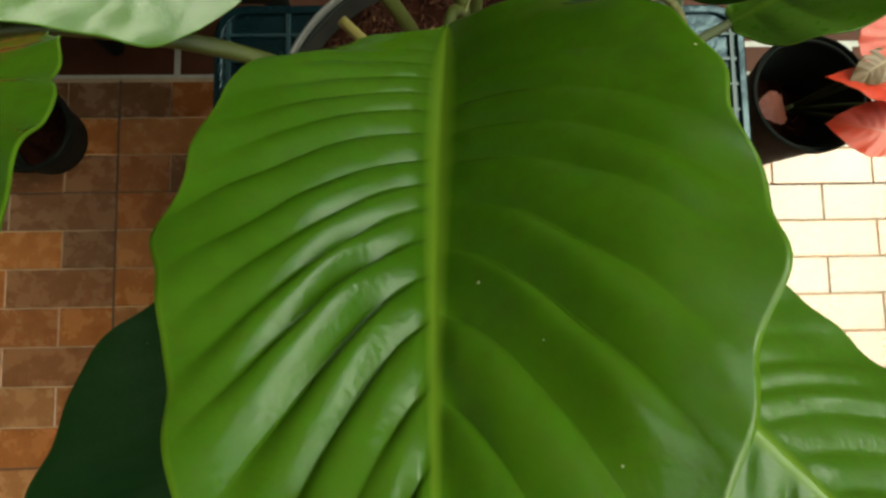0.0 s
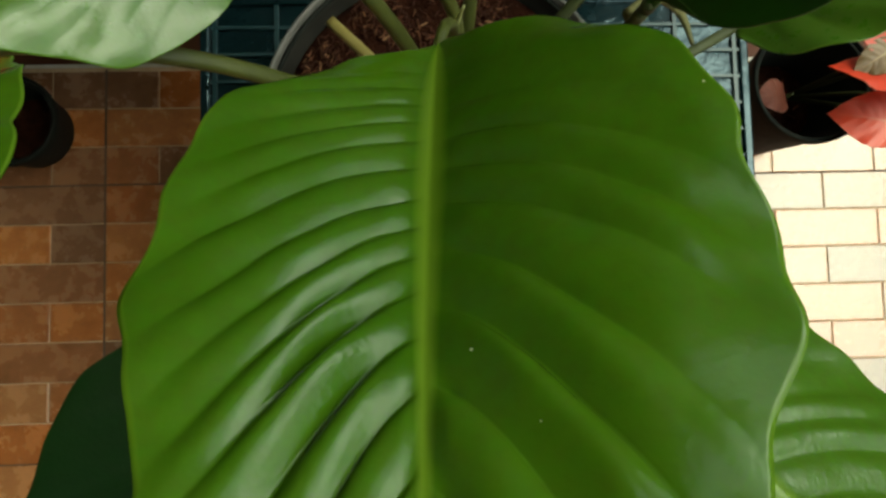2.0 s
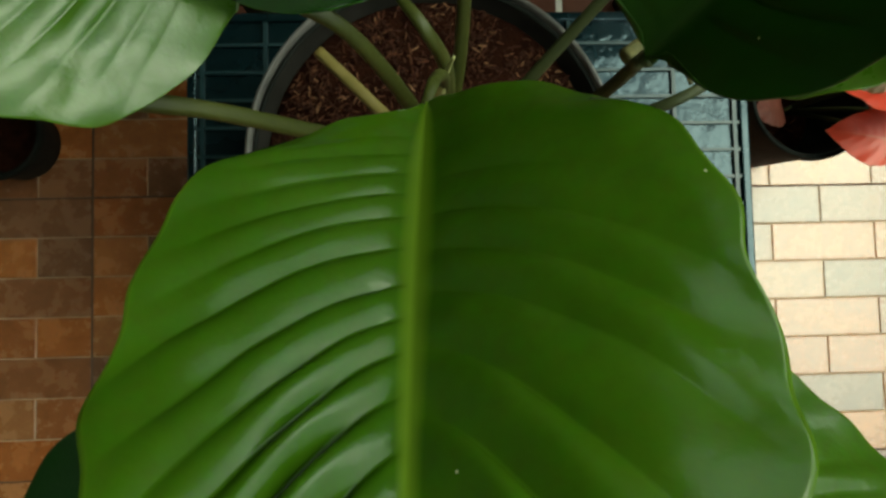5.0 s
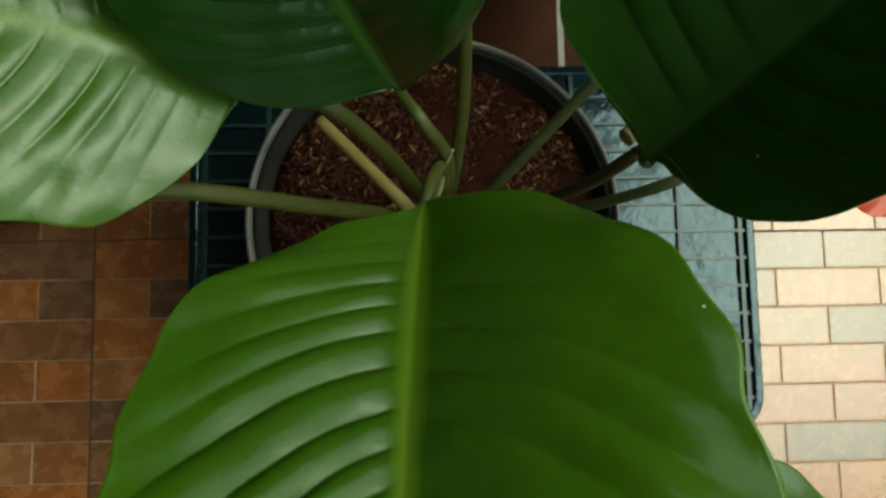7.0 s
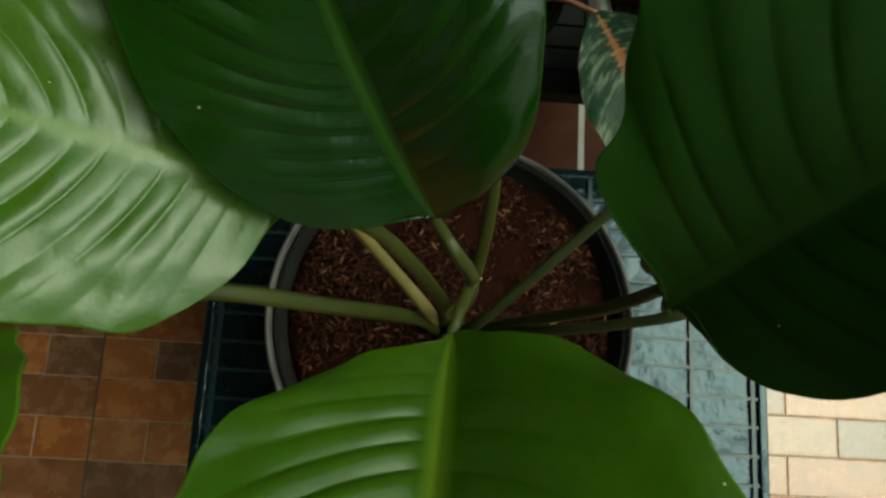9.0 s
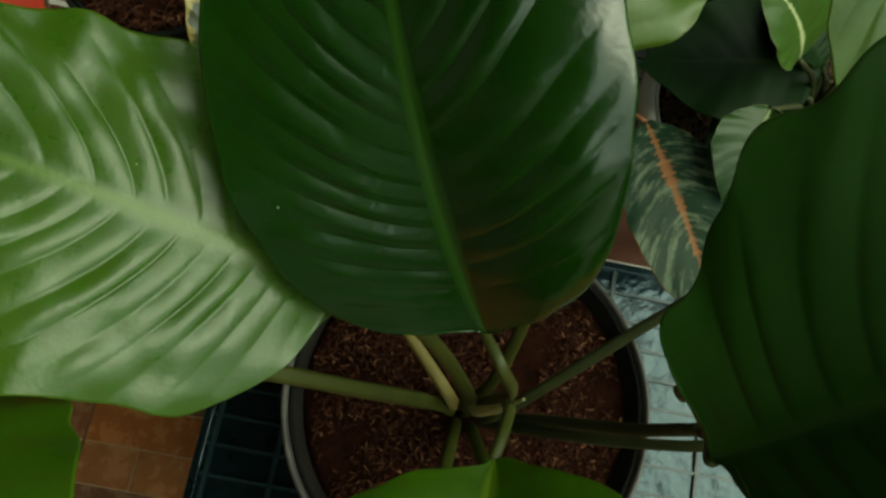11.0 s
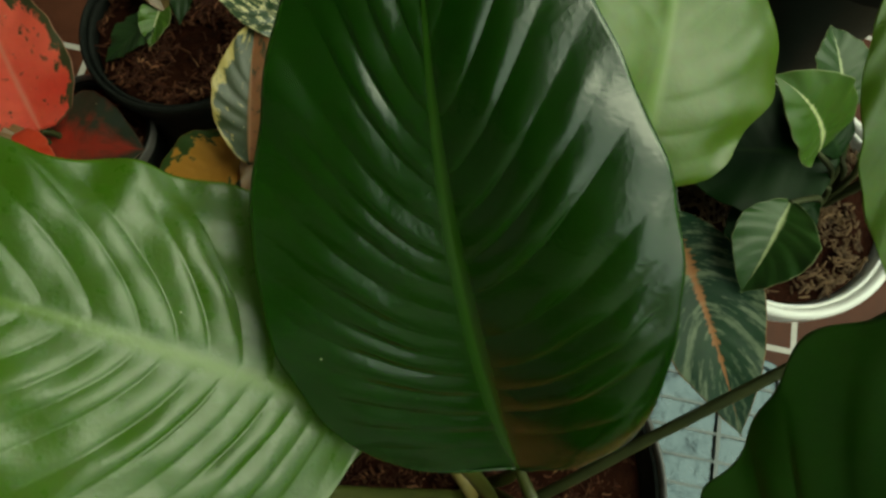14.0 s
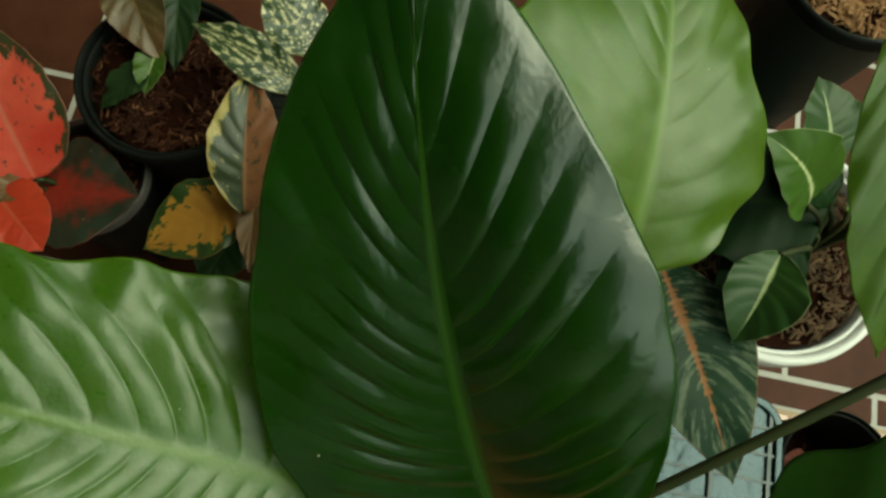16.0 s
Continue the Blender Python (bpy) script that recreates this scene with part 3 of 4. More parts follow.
def ring_prism(bm, outer, inner, z0, z1):
    n = len(outer)
    vs = [[bm.verts.new((x, y, z)) for x, y in loop] for loop in (outer, inner) for z in (z0, z1)]
    ob_, ot, ib, it = vs
    for i in range(n):
        j = (i + 1) % n
        bm.faces.new((ob_[i], ob_[j], ot[j], ot[i]))
        bm.faces.new((ib[j], ib[i], it[i], it[j]))
        bm.faces.new((ot[i], ot[j], it[j], it[i]))
        bm.faces.new((ob_[j], ob_[i], ib[i], ib[j]))


def plate(bm, loop, z0, z1):
    lo, hi = [bm.verts.new((x, y, z0)) for x, y in loop], [bm.verts.new((x, y, z1)) for x, y in loop]
    bm.faces.new(hi)
    bm.faces.new(list(reversed(lo)))
    for i in range(len(loop)):
        j = (i + 1) % len(loop)
        bm.faces.new((lo[i], lo[j], hi[j], hi[i]))


def plant_stand(x0, x1, y0, y1, top, label, skin, ribs, plate_label=""):
    """A low plastic stand: recessed plate, rounded rim, ribs both ways and four legs."""
    st = empty_thing("plant_stand", ((x0 + x1) / 2, (y0 + y1) / 2, 0), label, "plant stand", "plant stands")
    bm = bmesh.new()
    plate(bm, rounded_rect(x0 + 0.004, x1 - 0.004, y0 + 0.004, y1 - 0.004, 0.035), top - 0.022, top - 0.004)
    part("tray_top", bm, skin, st, plate_label)
    bm = bmesh.new()
    ring_prism(bm, rounded_rect(x0, x1, y0, y1, 0.038), rounded_rect(x0 + 0.010, x1 - 0.010, y0 + 0.010, y1 - 0.010, 0.030), top - 0.03, top + 0.001)
    rim = part("outer_rim", bm, skin, st)
    soft = rim.modifiers.new("rounding", "BEVEL")
    soft.width, soft.segments = 0.002, 2
    for k in range(int((y1 - y0 - 0.05) / 0.0305) + 1):
        y = y0 + 0.035 + k * 0.0305
        if y < y1 - 0.02:
            bm = bmesh.new()
            box_bm(bm, (x0 + 0.0105, y - 0.0016, top - 0.0035), (x1 - 0.0105, y + 0.0016, top - 0.0002))
            part("cross_rib", bm, ribs, st)
    for x in (x0 + 0.016, x0 + 0.084, x0 + 0.2, x1 - 0.2, x1 - 0.084, x1 - 0.016):
        bm = bmesh.new()
        box_bm(bm, (x - 0.0022, y0 + 0.0105, top - 0.0035), (x + 0.0022, y1 - 0.0105, top + 0.0003))
        part("long_rib", bm, ribs, st)
    for lx in (x0 + 0.035, x1 - 0.035):
        for ly in (y0 + 0.035, y1 - 0.035):
            bm = bmesh.new()
            bmesh.ops.create_cone(bm, cap_ends=True, segments=20, radius1=0.014, radius2=0.019, depth=top - 0.022, matrix=Matrix.Translation((lx, ly, (top - 0.022) / 2)))
            part("leg", bm, ribs, st, smooth=False)
    return st


plant_stand(SX0, SX1, SY0, SY1, SZ, "low teal-grey glossy plastic plant stand with a ribbed grid top", STAND, STAND_RIB, "glossy pale-reflecting recessed plate")
plant_stand(-0.27, 0.09, 0.615, 0.86, 0.25, "low black plastic stand crowded with small leafy pots", POT_BLACK, POT_BLACK)
plant_stand(0.26, 0.64, 0.675, 0.95, 0.28, "low black plastic stand under a white pot", POT_BLACK, POT_BLACK)

# ---------------------------------------------------------------- main pot and plant
CX, CY = 0.277, 0.374
pot("flower_pot", (CX, CY, SZ), 0.1565, 0.118, 0.156, POT_BLACK, POT_RIM, "large round black plastic pot with a worn grey rim", 0.0055, 0.012, inner=POT_DUST, soil_drop=0.022, chips=4600, seed=3, chip_r=0.72)
SOIL_Z = SZ + 0.126
CROWN = Vector((0.276, 0.366, SOIL_Z))

plant = empty_thing("foliage_plant", (CROWN.x, CROWN.y, SOIL_Z), "large-leaved glossy green foliage plant growing in a black pot", "plant")

BL_M = Blade((0.2645, 0.3614, 0.7412), -96.62, 31.4, 14.3, 5.69, 0.30, 14.61, 34.12, 25.31, -15, 0.8)
BL_C = Blade((0.2621, 0.3899, 0.7152), 133.72, 43.51, -12.97, -30.59, 0.30, -20.36, 4.58, 45.35, 8, 0.9)
BL_L = Blade((0.2041, 0.405, 0.7058), 170.69, 31.7, -15.45, 7.59, 0.30, 0.75, 4.0, 4.4)
BL_R = Blade((0.362, 0.3614, 0.7612), 41.95, 52.26, -8.44, -6.63, 0.33, -4.97, 26.35, 42.56)
BL_O = Blade((0.278, 0.513, 0.7387), 86.06, 38.31, -49.22, 15.11, 0.28, 12.35, 7.07, -5.28)
BL_BR = Blade((0.3166, 0.233, 0.7333), -47.85, 24.34, -25, 0, 0.30, -18.7, -13.7, 5.0)
BL_BL = Blade((0.242, 0.255, 0.703), -125, 12, -25, 0, 0.30, -8.67, 5, 5)
BL_N = Blade((0.0029, 0.32, 0.7628), -42.55, 48.17, -20.04, 0.22, 0.28, -30.97, 5.48, 5)
BL_R2 = Blade((0.455, 0.392, 0.647), 19.7, 38.0, -15, 0, 0.28, -29.0, 5, 5)
BL_W = Blade((0.4011, 0.7227, 0.8271), -72.84, -21.34, -20, 0, 0.22, 5.26, 5, 5)

leaf(plant, BL_M, 0.075, 1.1908, (0.0099, 0.0516, 0.074, 0.0859, 0.0955, 0.1017, 0.1062, 0.11, 0.1114, 0.1121, 0.1107, 0.1086, 0.106, 0.1009, 0.0951, 0.0884, 0.0809, 0.0717, 0.063, 0.0554, 0.0477, 0.0388, 0.0279, 0.0147, 0), (0.0026, 0.0338, 0.0492, 0.0612, 0.0744, 0.0792, 0.085, 0.0896, 0.0896, 0.0885, 0.0897, 0.0879, 0.0846, 0.082, 0.0754, 0.0709, 0.0671, 0.0587, 0.0505, 0.0437, 0.0374, 0.0305, 0.022, 0.0117, 0), (-0.0021, -0.0148), LEAF_MAIN, RIB, (12, 17), ((0.0018, 0.0078), (0.0026, 0.0085)), 0.0026, 11, 0.0026, label="broad bright green leaf with sunken curved side veins", rows=360, cols=28, curl=(0.1, 0.0), crowd=1.9, ripple=1.6, bulge=(0.02, 0.02), pucker=0.0022)
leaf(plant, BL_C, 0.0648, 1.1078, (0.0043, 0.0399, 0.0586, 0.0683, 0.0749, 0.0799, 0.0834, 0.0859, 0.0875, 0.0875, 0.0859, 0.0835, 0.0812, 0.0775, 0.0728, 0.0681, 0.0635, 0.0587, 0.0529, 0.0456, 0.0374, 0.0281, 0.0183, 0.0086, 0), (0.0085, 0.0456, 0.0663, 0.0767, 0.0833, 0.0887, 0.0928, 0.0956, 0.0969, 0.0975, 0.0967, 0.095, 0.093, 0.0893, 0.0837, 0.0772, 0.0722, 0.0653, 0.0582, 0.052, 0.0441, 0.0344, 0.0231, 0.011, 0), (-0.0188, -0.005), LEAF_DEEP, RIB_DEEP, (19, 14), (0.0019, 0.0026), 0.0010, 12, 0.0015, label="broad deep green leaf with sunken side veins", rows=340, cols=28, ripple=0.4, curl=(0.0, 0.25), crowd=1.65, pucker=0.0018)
leaf(plant, BL_L, 0.1128, 1.1037, (0.013, 0.0428, 0.0594, 0.0721, 0.0809, 0.0832, 0.0833, 0.084, 0.0859, 0.0889, 0.0912, 0.092, 0.0904, 0.0869, 0.0825, 0.0775, 0.0723, 0.0668, 0.0606, 0.0535, 0.0452, 0.0356, 0.0247, 0.0125, 0), (0.0262, 0.045, 0.0594, 0.0698, 0.0768, 0.0814, 0.0841, 0.0853, 0.0848, 0.0826, 0.078, 0.0763, 0.077, 0.0734, 0.0677, 0.0646, 0.0647, 0.0635, 0.0586, 0.0508, 0.0414, 0.0312, 0.0207, 0.0101, 0), (0.0, -0.0067), LEAF_PALE, RIB, (19, 15), (0.0015, 0.0014), pucker=0.0046, wave=0.0016, seed=13, rib_r=0.0021, label="broad pale green leaf with quilted glossy surface", rows=340, cols=28, ripple=0.5, curl=0.08)
leaf(plant, BL_R, -0.0193, 0.9722, (0.0101, 0.0505, 0.0697, 0.0786, 0.0863, 0.0959, 0.1037, 0.11, 0.1134, 0.1154, 0.1187, 0.1206, 0.12, 0.1173, 0.1127, 0.1069, 0.1, 0.0921, 0.0829, 0.0726, 0.0608, 0.0475, 0.0327, 0.0165, 0), (0.0051, 0.0359, 0.0527, 0.0609, 0.0669, 0.0726, 0.0764, 0.079, 0.081, 0.0824, 0.0833, 0.0834, 0.0827, 0.0811, 0.0784, 0.0748, 0.0703, 0.0649, 0.0588, 0.0517, 0.0436, 0.0343, 0.0237, 0.012, 0), (-0.0302, -0.0364), LEAF_SHADE, RIB_DEEP, 15, (0.0022, 0.0022), 0.0022, 14, 0.0024, label="broad green leaf, its shade put into a darker colour", rows=260, cols=22, crest=0.6, ripple=2.0)
leaf(plant, BL_O, 0.1475, 1.0374, (0.030, 0.0560, 0.0750, 0.0880, 0.0960, 0.1010, 0.1040, 0.1040, 0.1020, 0.0990, 0.0950, 0.0900, 0.0840, 0.0780, 0.0720, 0.0660, 0.0600, 0.0540, 0.0480, 0.0410, 0.0340, 0.0260, 0.0180, 0.0090, 0), (0.0199, 0.0396, 0.0491, 0.0539, 0.0604, 0.0677, 0.0728, 0.0751, 0.0724, 0.0672, 0.0625, 0.0590, 0.0560, 0.0530, 0.0500, 0.0470, 0.0435, 0.0395, 0.0350, 0.0300, 0.0245, 0.0190, 0.0130, 0.0065, 0), (0.0, -0.0169), LEAF_YOUNG, RIB, 12, (0.0009, 0.0009), 0.003, 15, 0.0015, label="pale green leaf bending over, lit from behind", ripple=1.2, rows=190, cols=22, pucker=0.0034, bulge=(0.07, 0.07))
leaf(plant, BL_BR, 0.05, 1.10, (0.03, 0.05, 0.066, 0.09, 0.096, 0.1, 0.098, 0.088, 0.074, 0.055, 0.03, 0), (0.03, 0.05, 0.066, 0.09, 0.096, 0.1, 0.098, 0.088, 0.074, 0.055, 0.03, 0), (0.0, 0.0), LEAF_MAIN, RIB, 16, (0.003, 0.003), 0.002, 16, 0.0026, label="broad green leaf leaning outward")
# its colour carries the shade of the bright leaf above
leaf(plant, BL_BL, 0.05, 1.10, (0.03, 0.05, 0.066, 0.08, 0.086, 0.087, 0.083, 0.076, 0.066, 0.05, 0.028, 0), (0.03, 0.05, 0.06, 0.071, 0.08, 0.087, 0.082, 0.075, 0.066, 0.05, 0.028, 0), (0.0, 0.0), LEAF_SHADOWED, RIB_DEEP, 16, (0.002, 0.002), 0.002, 17, 0.0024, label="green leaf coloured dark for the shade of another leaf")
leaf(plant, BL_N, 0.0168, 0.9673, (0.0421, 0.0569, 0.0666, 0.0715, 0.0716, 0.0725, 0.0718, 0.0708, 0.0683, 0.0657, 0.0623, 0.0605, 0.0571, 0.0522, 0.0467, 0.0413, 0.0364, 0.0314, 0.0265, 0.0223, 0.0185, 0.0147, 0.0104, 0.0056, 0), (0.0314, 0.0423, 0.0502, 0.0554, 0.0582, 0.0592, 0.0591, 0.0582, 0.0569, 0.0551, 0.053, 0.0506, 0.0478, 0.0448, 0.0416, 0.0382, 0.0347, 0.031, 0.0271, 0.0231, 0.0188, 0.0144, 0.0097, 0.0048, 0), (-0.0136, 0.0), LEAF_MAIN, RIB, 13, (0.0014, 0.0014), 0.002, 18, 0.0024, label="pale green upright leaf with a light margin")
leaf(plant, BL_R2, 0.0, 0.95, (0.008, 0.03, 0.043, 0.052, 0.056, 0.056, 0.053, 0.047, 0.039, 0.028, 0.015, 0), (0.008, 0.03, 0.042, 0.05, 0.05, 0.05, 0.048, 0.044, 0.037, 0.027, 0.015, 0), (0.0, 0.0), LEAF_PALE, RIB, 12, (0.0034, 0.0034), 0.003, 19, 0.0022, label="pale green leaf below a larger shaded leaf")


def petiole(points, r0=0.0062, r1=0.0046, mat=None, label=""):
    return piece("leaf_stalk", stalk_mesh("leaf_stalk", points, r0, r1, mat or STALK), plant, label)


def arch(end, lift=0.03, spread=(0, 0)):
    e = Vector(end)
    a = CROWN + Vector((spread[0], spread[1], 0.0))
    m1 = a.lerp(e, 0.38) + Vector((0, 0, lift))
    m2 = a.lerp(e, 0.75) + Vector((0, 0, lift * 0.8))
    return [a, m1, m2, e]


petiole([CROWN + Vector((0.0, -0.004, 0)), (0.277, 0.370, 0.60), (0.2735, 0.3690, 0.70), (0.267, 0.356, 0.742), BL_M.spine(0.082)[0] - Vector((0, 0, 0.002))], 0.0042, 0.0026)
petiole([CROWN + Vector((0.0, 0.006, 0)), (0.279, 0.373, 0.60), (0.276, 0.376, 0.69), (0.264, 0.384, 0.728), BL_C.spine(0.068)[0] - Vector((0, 0, 0.002))], 0.0052, 0.0028)
petiole([CROWN + Vector((-0.008, 0.003, 0)), (0.266, 0.371, 0.585), (0.223, 0.399, 0.69), BL_L.spine(0.118)[0] - Vector((0, 0, 0.002))], 0.0056, 0.0040)
petiole([CROWN + Vector((-0.010, -0.002, 0)), (0.247, 0.366, 0.535), (0.190, 0.364, 0.615), (0.128, 0.362, 0.684), (0.055, 0.35, 0.738), BL_N.spine(0.0)[0]], 0.0062, 0.0046)
petiole([CROWN + Vector((0.010, -0.004, 0)), (0.330, 0.368, 0.545), (0.362, 0.370, 0.64), (0.372, 0.373, 0.72), BL_R.spine(-0.015)[0]], 0.0048, 0.0034, STALK_DARK)
petiole([CROWN + Vector((0.010, -0.008, 0)), (0.340, 0.360, 0.56), (0.378, 0.363, 0.612), (0.416, 0.371, 0.650), BL_R2.spine(0.0)[0]], 0.0043, 0.0033, STALK_DARK)
petiole([CROWN + Vector((0.004, 0.008, 0)), (0.288, 0.395, 0.54), (0.292, 0.45, 0.63), BL_O.spine(0.145)[0]], 0.0055, 0.0040)
petiole([CROWN + Vector((0.010, 0.002, 0)), (0.297, 0.367, 0.517), (0.375, 0.441, 0.597), (0.474, 0.534, 0.695), (0.58, 0.633, 0.795)], 0.0048, 0.0038, STALK_DARK)
petiole(arch(BL_BR.spine(0.055)[0], 0.02, (0.006, -0.008)), 0.0056, 0.0040)
petiole(arch(BL_BL.spine(0.055)[0], 0.02, (-0.004, -0.008)), 0.0056, 0.0040)
petiole([CROWN + Vector((-0.012, 0.004, 0)), (0.256, 0.370, 0.548), (0.228, 0.398, 0.560), (0.190, 0.437, 0.556)], 0.0050, 0.0044, STALK_OLD, "old yellowed cut leaf stalk")
piece("withered_sheath", stalk_mesh("withered_sheath", [(0.385, 0.396, 0.655), (0.406, 0.410, 0.652), (0.422, 0.402, 0.645), (0.430, 0.383, 0.642)], 0.0058, 0.0012, SHEATH), plant, "withered olive-brown leaf sheath")
piece("sprout", stalk_mesh("sprout", [(0.270, 0.364, 0.60), (0.272, 0.366, 0.67), (0.2735, 0.369, 0.705), (0.277, 0.372, 0.727)], 0.0042, 0.0006, SPROUT), plant, "pale dry sheath tip of a new leaf")

# ---------------------------------------------------------------- neighbouring potted plants


def stub(plant_ob, a, b, r=0.0035, mat=None, lift=0.02):
    a, b = Vector(a), Vector(b)
    m = a.lerp(b, 0.5) + Vector((0, 0, lift))
    return piece("leaf_stalk", stalk_mesh("leaf_stalk", [a, m, b], r, r * 0.7, mat or STALK, 8), plant_ob)


OVAL = (0.10, 0.34, 0.52, 0.78, 0.94, 1.0, 0.98, 0.88, 0.72, 0.50, 0.26, 0)


def small_leaf(plant_ob, base, tip, half, mat, roll=0, bend=-25, fold=10, seed=1, rib=None, root=None, veins=8, wave=0.0015, shape=OVAL, label="", rib_r=0.0017, right_mat=None):
    """A small leaf from base to tip; it arches by `bend` on the way."""
    d = Vector(tip) - Vector(base)
    ln = d.length * 1.02
    az = math.degrees(math.atan2(d.y, d.x))
    el = math.degrees(math.asin(d.z / d.length))
    b = Blade(base, az, el - bend / 2, bend, 0, ln, roll, fold, fold)
    w = tuple(half * q for q in shape)
    ob = leaf(plant_ob, b, 0.0, 1.0, w, w, (0, 0), mat, rib or RIB, veins, (0.0011, 0.0011), wave, seed, rib_r, 60, 10, 1.8, label=label, right_mat=right_mat)
    if root:
        stub(plant_ob, root, base, mat=STALK_DARK)
    return ob



GROUP = "potted plants on the floor"

# silver and green plant in a white pot
pot("flower_pot", (0.510, 0.690, 0.281), 0.111, 0.070, 0.219, POT_WHITE, POT_WHITE, "round white plastic pot with a rolled rim on a stand", 0.010, 0.02, soil_drop=0.014, chips=1500, seed=5, chip_r=1.2, chip_mat=CHIP_DRY, group=GROUP)
pw = empty_thing("white_ribbed_plant", (0.545, 0.68, 0.49), "green plant with white-ribbed leaves in a white pot", "plant", GROUP)
ROOT = (0.548, 0.690, 0.49)
small_leaf(pw, (0.475, 0.651, 0.57), (0.452, 0.573, 0.545), 0.036, LEAF_DARK_RIB, 12, -30, 24, 31, SPROUT, ROOT, rib_r=0.0026)
small_leaf(pw, (0.494, 0.700, 0.575), (0.412, 0.718, 0.645), 0.036, LEAF_WHITE_RIB, -22, -60, 14, 32, SPROUT, ROOT, rib_r=0.0026)
small_leaf(pw, (0.524, 0.754, 0.56), (0.493, 0.819, 0.585), 0.036, LEAF_DARK_RIB, 5, -30, 12, 33, SPROUT, ROOT)
small_leaf(pw, (0.535, 0.705, 0.57), (0.520, 0.672, 0.60), 0.010, LEAF_WHITE_RIB, 0, -30, 20, 34, SPROUT, ROOT)
# three dark leaves added over the rim, their colour standing in for shade
small_leaf(pw, (0.530, 0.715, 0.55), (0.372, 0.692, 0.53), 0.064, LEAF_SHADOWED, -4, -25, 2, 61, None, ROOT)
small_leaf(pw, (0.515, 0.690, 0.535), (0.437, 0.604, 0.525), 0.034, LEAF_SHADOWED, 4, -25, 4, 64, None, ROOT)
small_leaf(pw, (0.530, 0.715, 0.55), (0.470, 0.770, 0.565), 0.034, LEAF_SHADOWED, 8, -40, 10, 62, None, ROOT)
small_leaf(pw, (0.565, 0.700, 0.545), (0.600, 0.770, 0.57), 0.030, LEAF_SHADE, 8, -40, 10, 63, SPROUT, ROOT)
leaf(pw, BL_W, 0.0, 1.0, (0.006, 0.014, 0.02, 0.03, 0.036, 0.039, 0.039, 0.037, 0.032, 0.024, 0.013, 0), (0.006, 0.014, 0.02, 0.029, 0.035, 0.037, 0.038, 0.036, 0.031, 0.023, 0.012, 0), (0.0, 0.0), LEAF_YOUNG, RIB, 9, (0.0018, 0.0018), 0.0015, 20, 0.0018, label="narrow pale green leaf hanging down", curl=0.12)
piece("leaf_stalk", stalk_mesh("leaf_stalk", [ROOT, (0.60, 0.74, 0.66), (0.53, 0.76, 0.80), BL_W.spine(0.0)[0]], 0.0045, 0.003, STALK), pw)

# plant with a silver-striped leaf on a pink rib
pot("flower_pot", (0.320, 0.705, 0.281), 0.050, 0.040, 0.165, POT_BLACK, POT_BLACK, "small black plastic pot half hidden behind leaves", 0.006, 0.014, soil_drop=0.02, chips=260, seed=6, group=GROUP)
ps = empty_thing("silver_striped_plant", (0.320, 0.705, 0.43), "plant with silver-striped dark leaf and pink rib", "plant", GROUP)
STRIPE_BASE = (0.383, 0.636, 0.535)
small_leaf(ps, STRIPE_BASE, (0.480, 0.460, 0.507), 0.050, LEAF_STRIPE, 6, -22, 8, 35, RIB_PINK, None, 11, rib_r=0.0011)
stub(ps, (0.325, 0.700, 0.425), STRIPE_BASE, 0.003, RIB_PINK)

# black pot with pale wood chips
pot("flower_pot", (0.596, 1.035, 0), 0.096, 0.072, 0.50, POT_GREENISH, POT_BLACK, "tall black plastic pot filled with pale wood chips", 0.006, 0.014, soil_drop=0.012, chips=1500, seed=7, chip_r=1.9, chip_mat=CHIP_PALE, group=GROUP)

# red and cream leaved plants
pot("flower_pot", (-0.112, 0.745, 0.251), 0.088, 0.068, 0.211, POT_BLACK, POT_BLACK, "round black plastic pot with husk chips", 0.006, 0.014, soil_drop=0.016, chips=1300, seed=8, chip_r=1.2, chip_mat=CHIP_TAN, group=GROUP)
pa = empty_thing("mottled_plant", (-0.11, 0.76, 0.45), "small plant with green and pink-brown leaves in a black pot", "plant", GROUP)
RA = (-0.112, 0.775, 0.445)
small_leaf(pa, (-0.176, 0.831, 0.51), (-0.118, 0.752, 0.475), 0.030, LEAF_OLIVE, 8, -30, 14, 36, None, RA)
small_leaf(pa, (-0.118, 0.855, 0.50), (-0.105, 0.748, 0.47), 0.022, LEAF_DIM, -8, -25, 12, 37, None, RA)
small_leaf(pa, (-0.125, 0.765, 0.475), (-0.126, 0.717, 0.468), 0.017, LEAF_WHITE_RIB, 0, -30, 24, 38, None, RA)
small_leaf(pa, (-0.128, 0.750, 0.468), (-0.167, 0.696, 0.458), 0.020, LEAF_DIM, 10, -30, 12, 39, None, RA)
pot("flower_pot", (-0.188, 0.640, 0.251), 0.062, 0.050, 0.154, POT_BLACK, POT_RIM, "slim black plastic pot with a grey rim", 0.004, 0.012, soil_drop=0.012, chips=200, seed=9, group=GROUP)
pr = empty_thing("red_leaved_plant", (-0.188, 0.64, 0.39), "plant with large red and dark leaves in a slim pot", "plant", GROUP)
RR = (-0.19, 0.62, 0.39)
small_leaf(pr, (-0.205, 0.612, 0.455), (-0.300, 0.745, 0.50), 0.056, LEAF_RED, -6, -25, 6, 41, LEAF_CORAL, RR, shape=(0.3, 0.62, 0.78, 0.95, 1.0, 1.0, 0.95, 0.86, 0.72, 0.52, 0.28, 0))
small_leaf(pr, (-0.218, 0.602, 0.430), (-0.112, 0.620, 0.440), 0.058, LEAF_DARKRED, 0, -20, 6, 42, LEAF_DARKRED, RR)
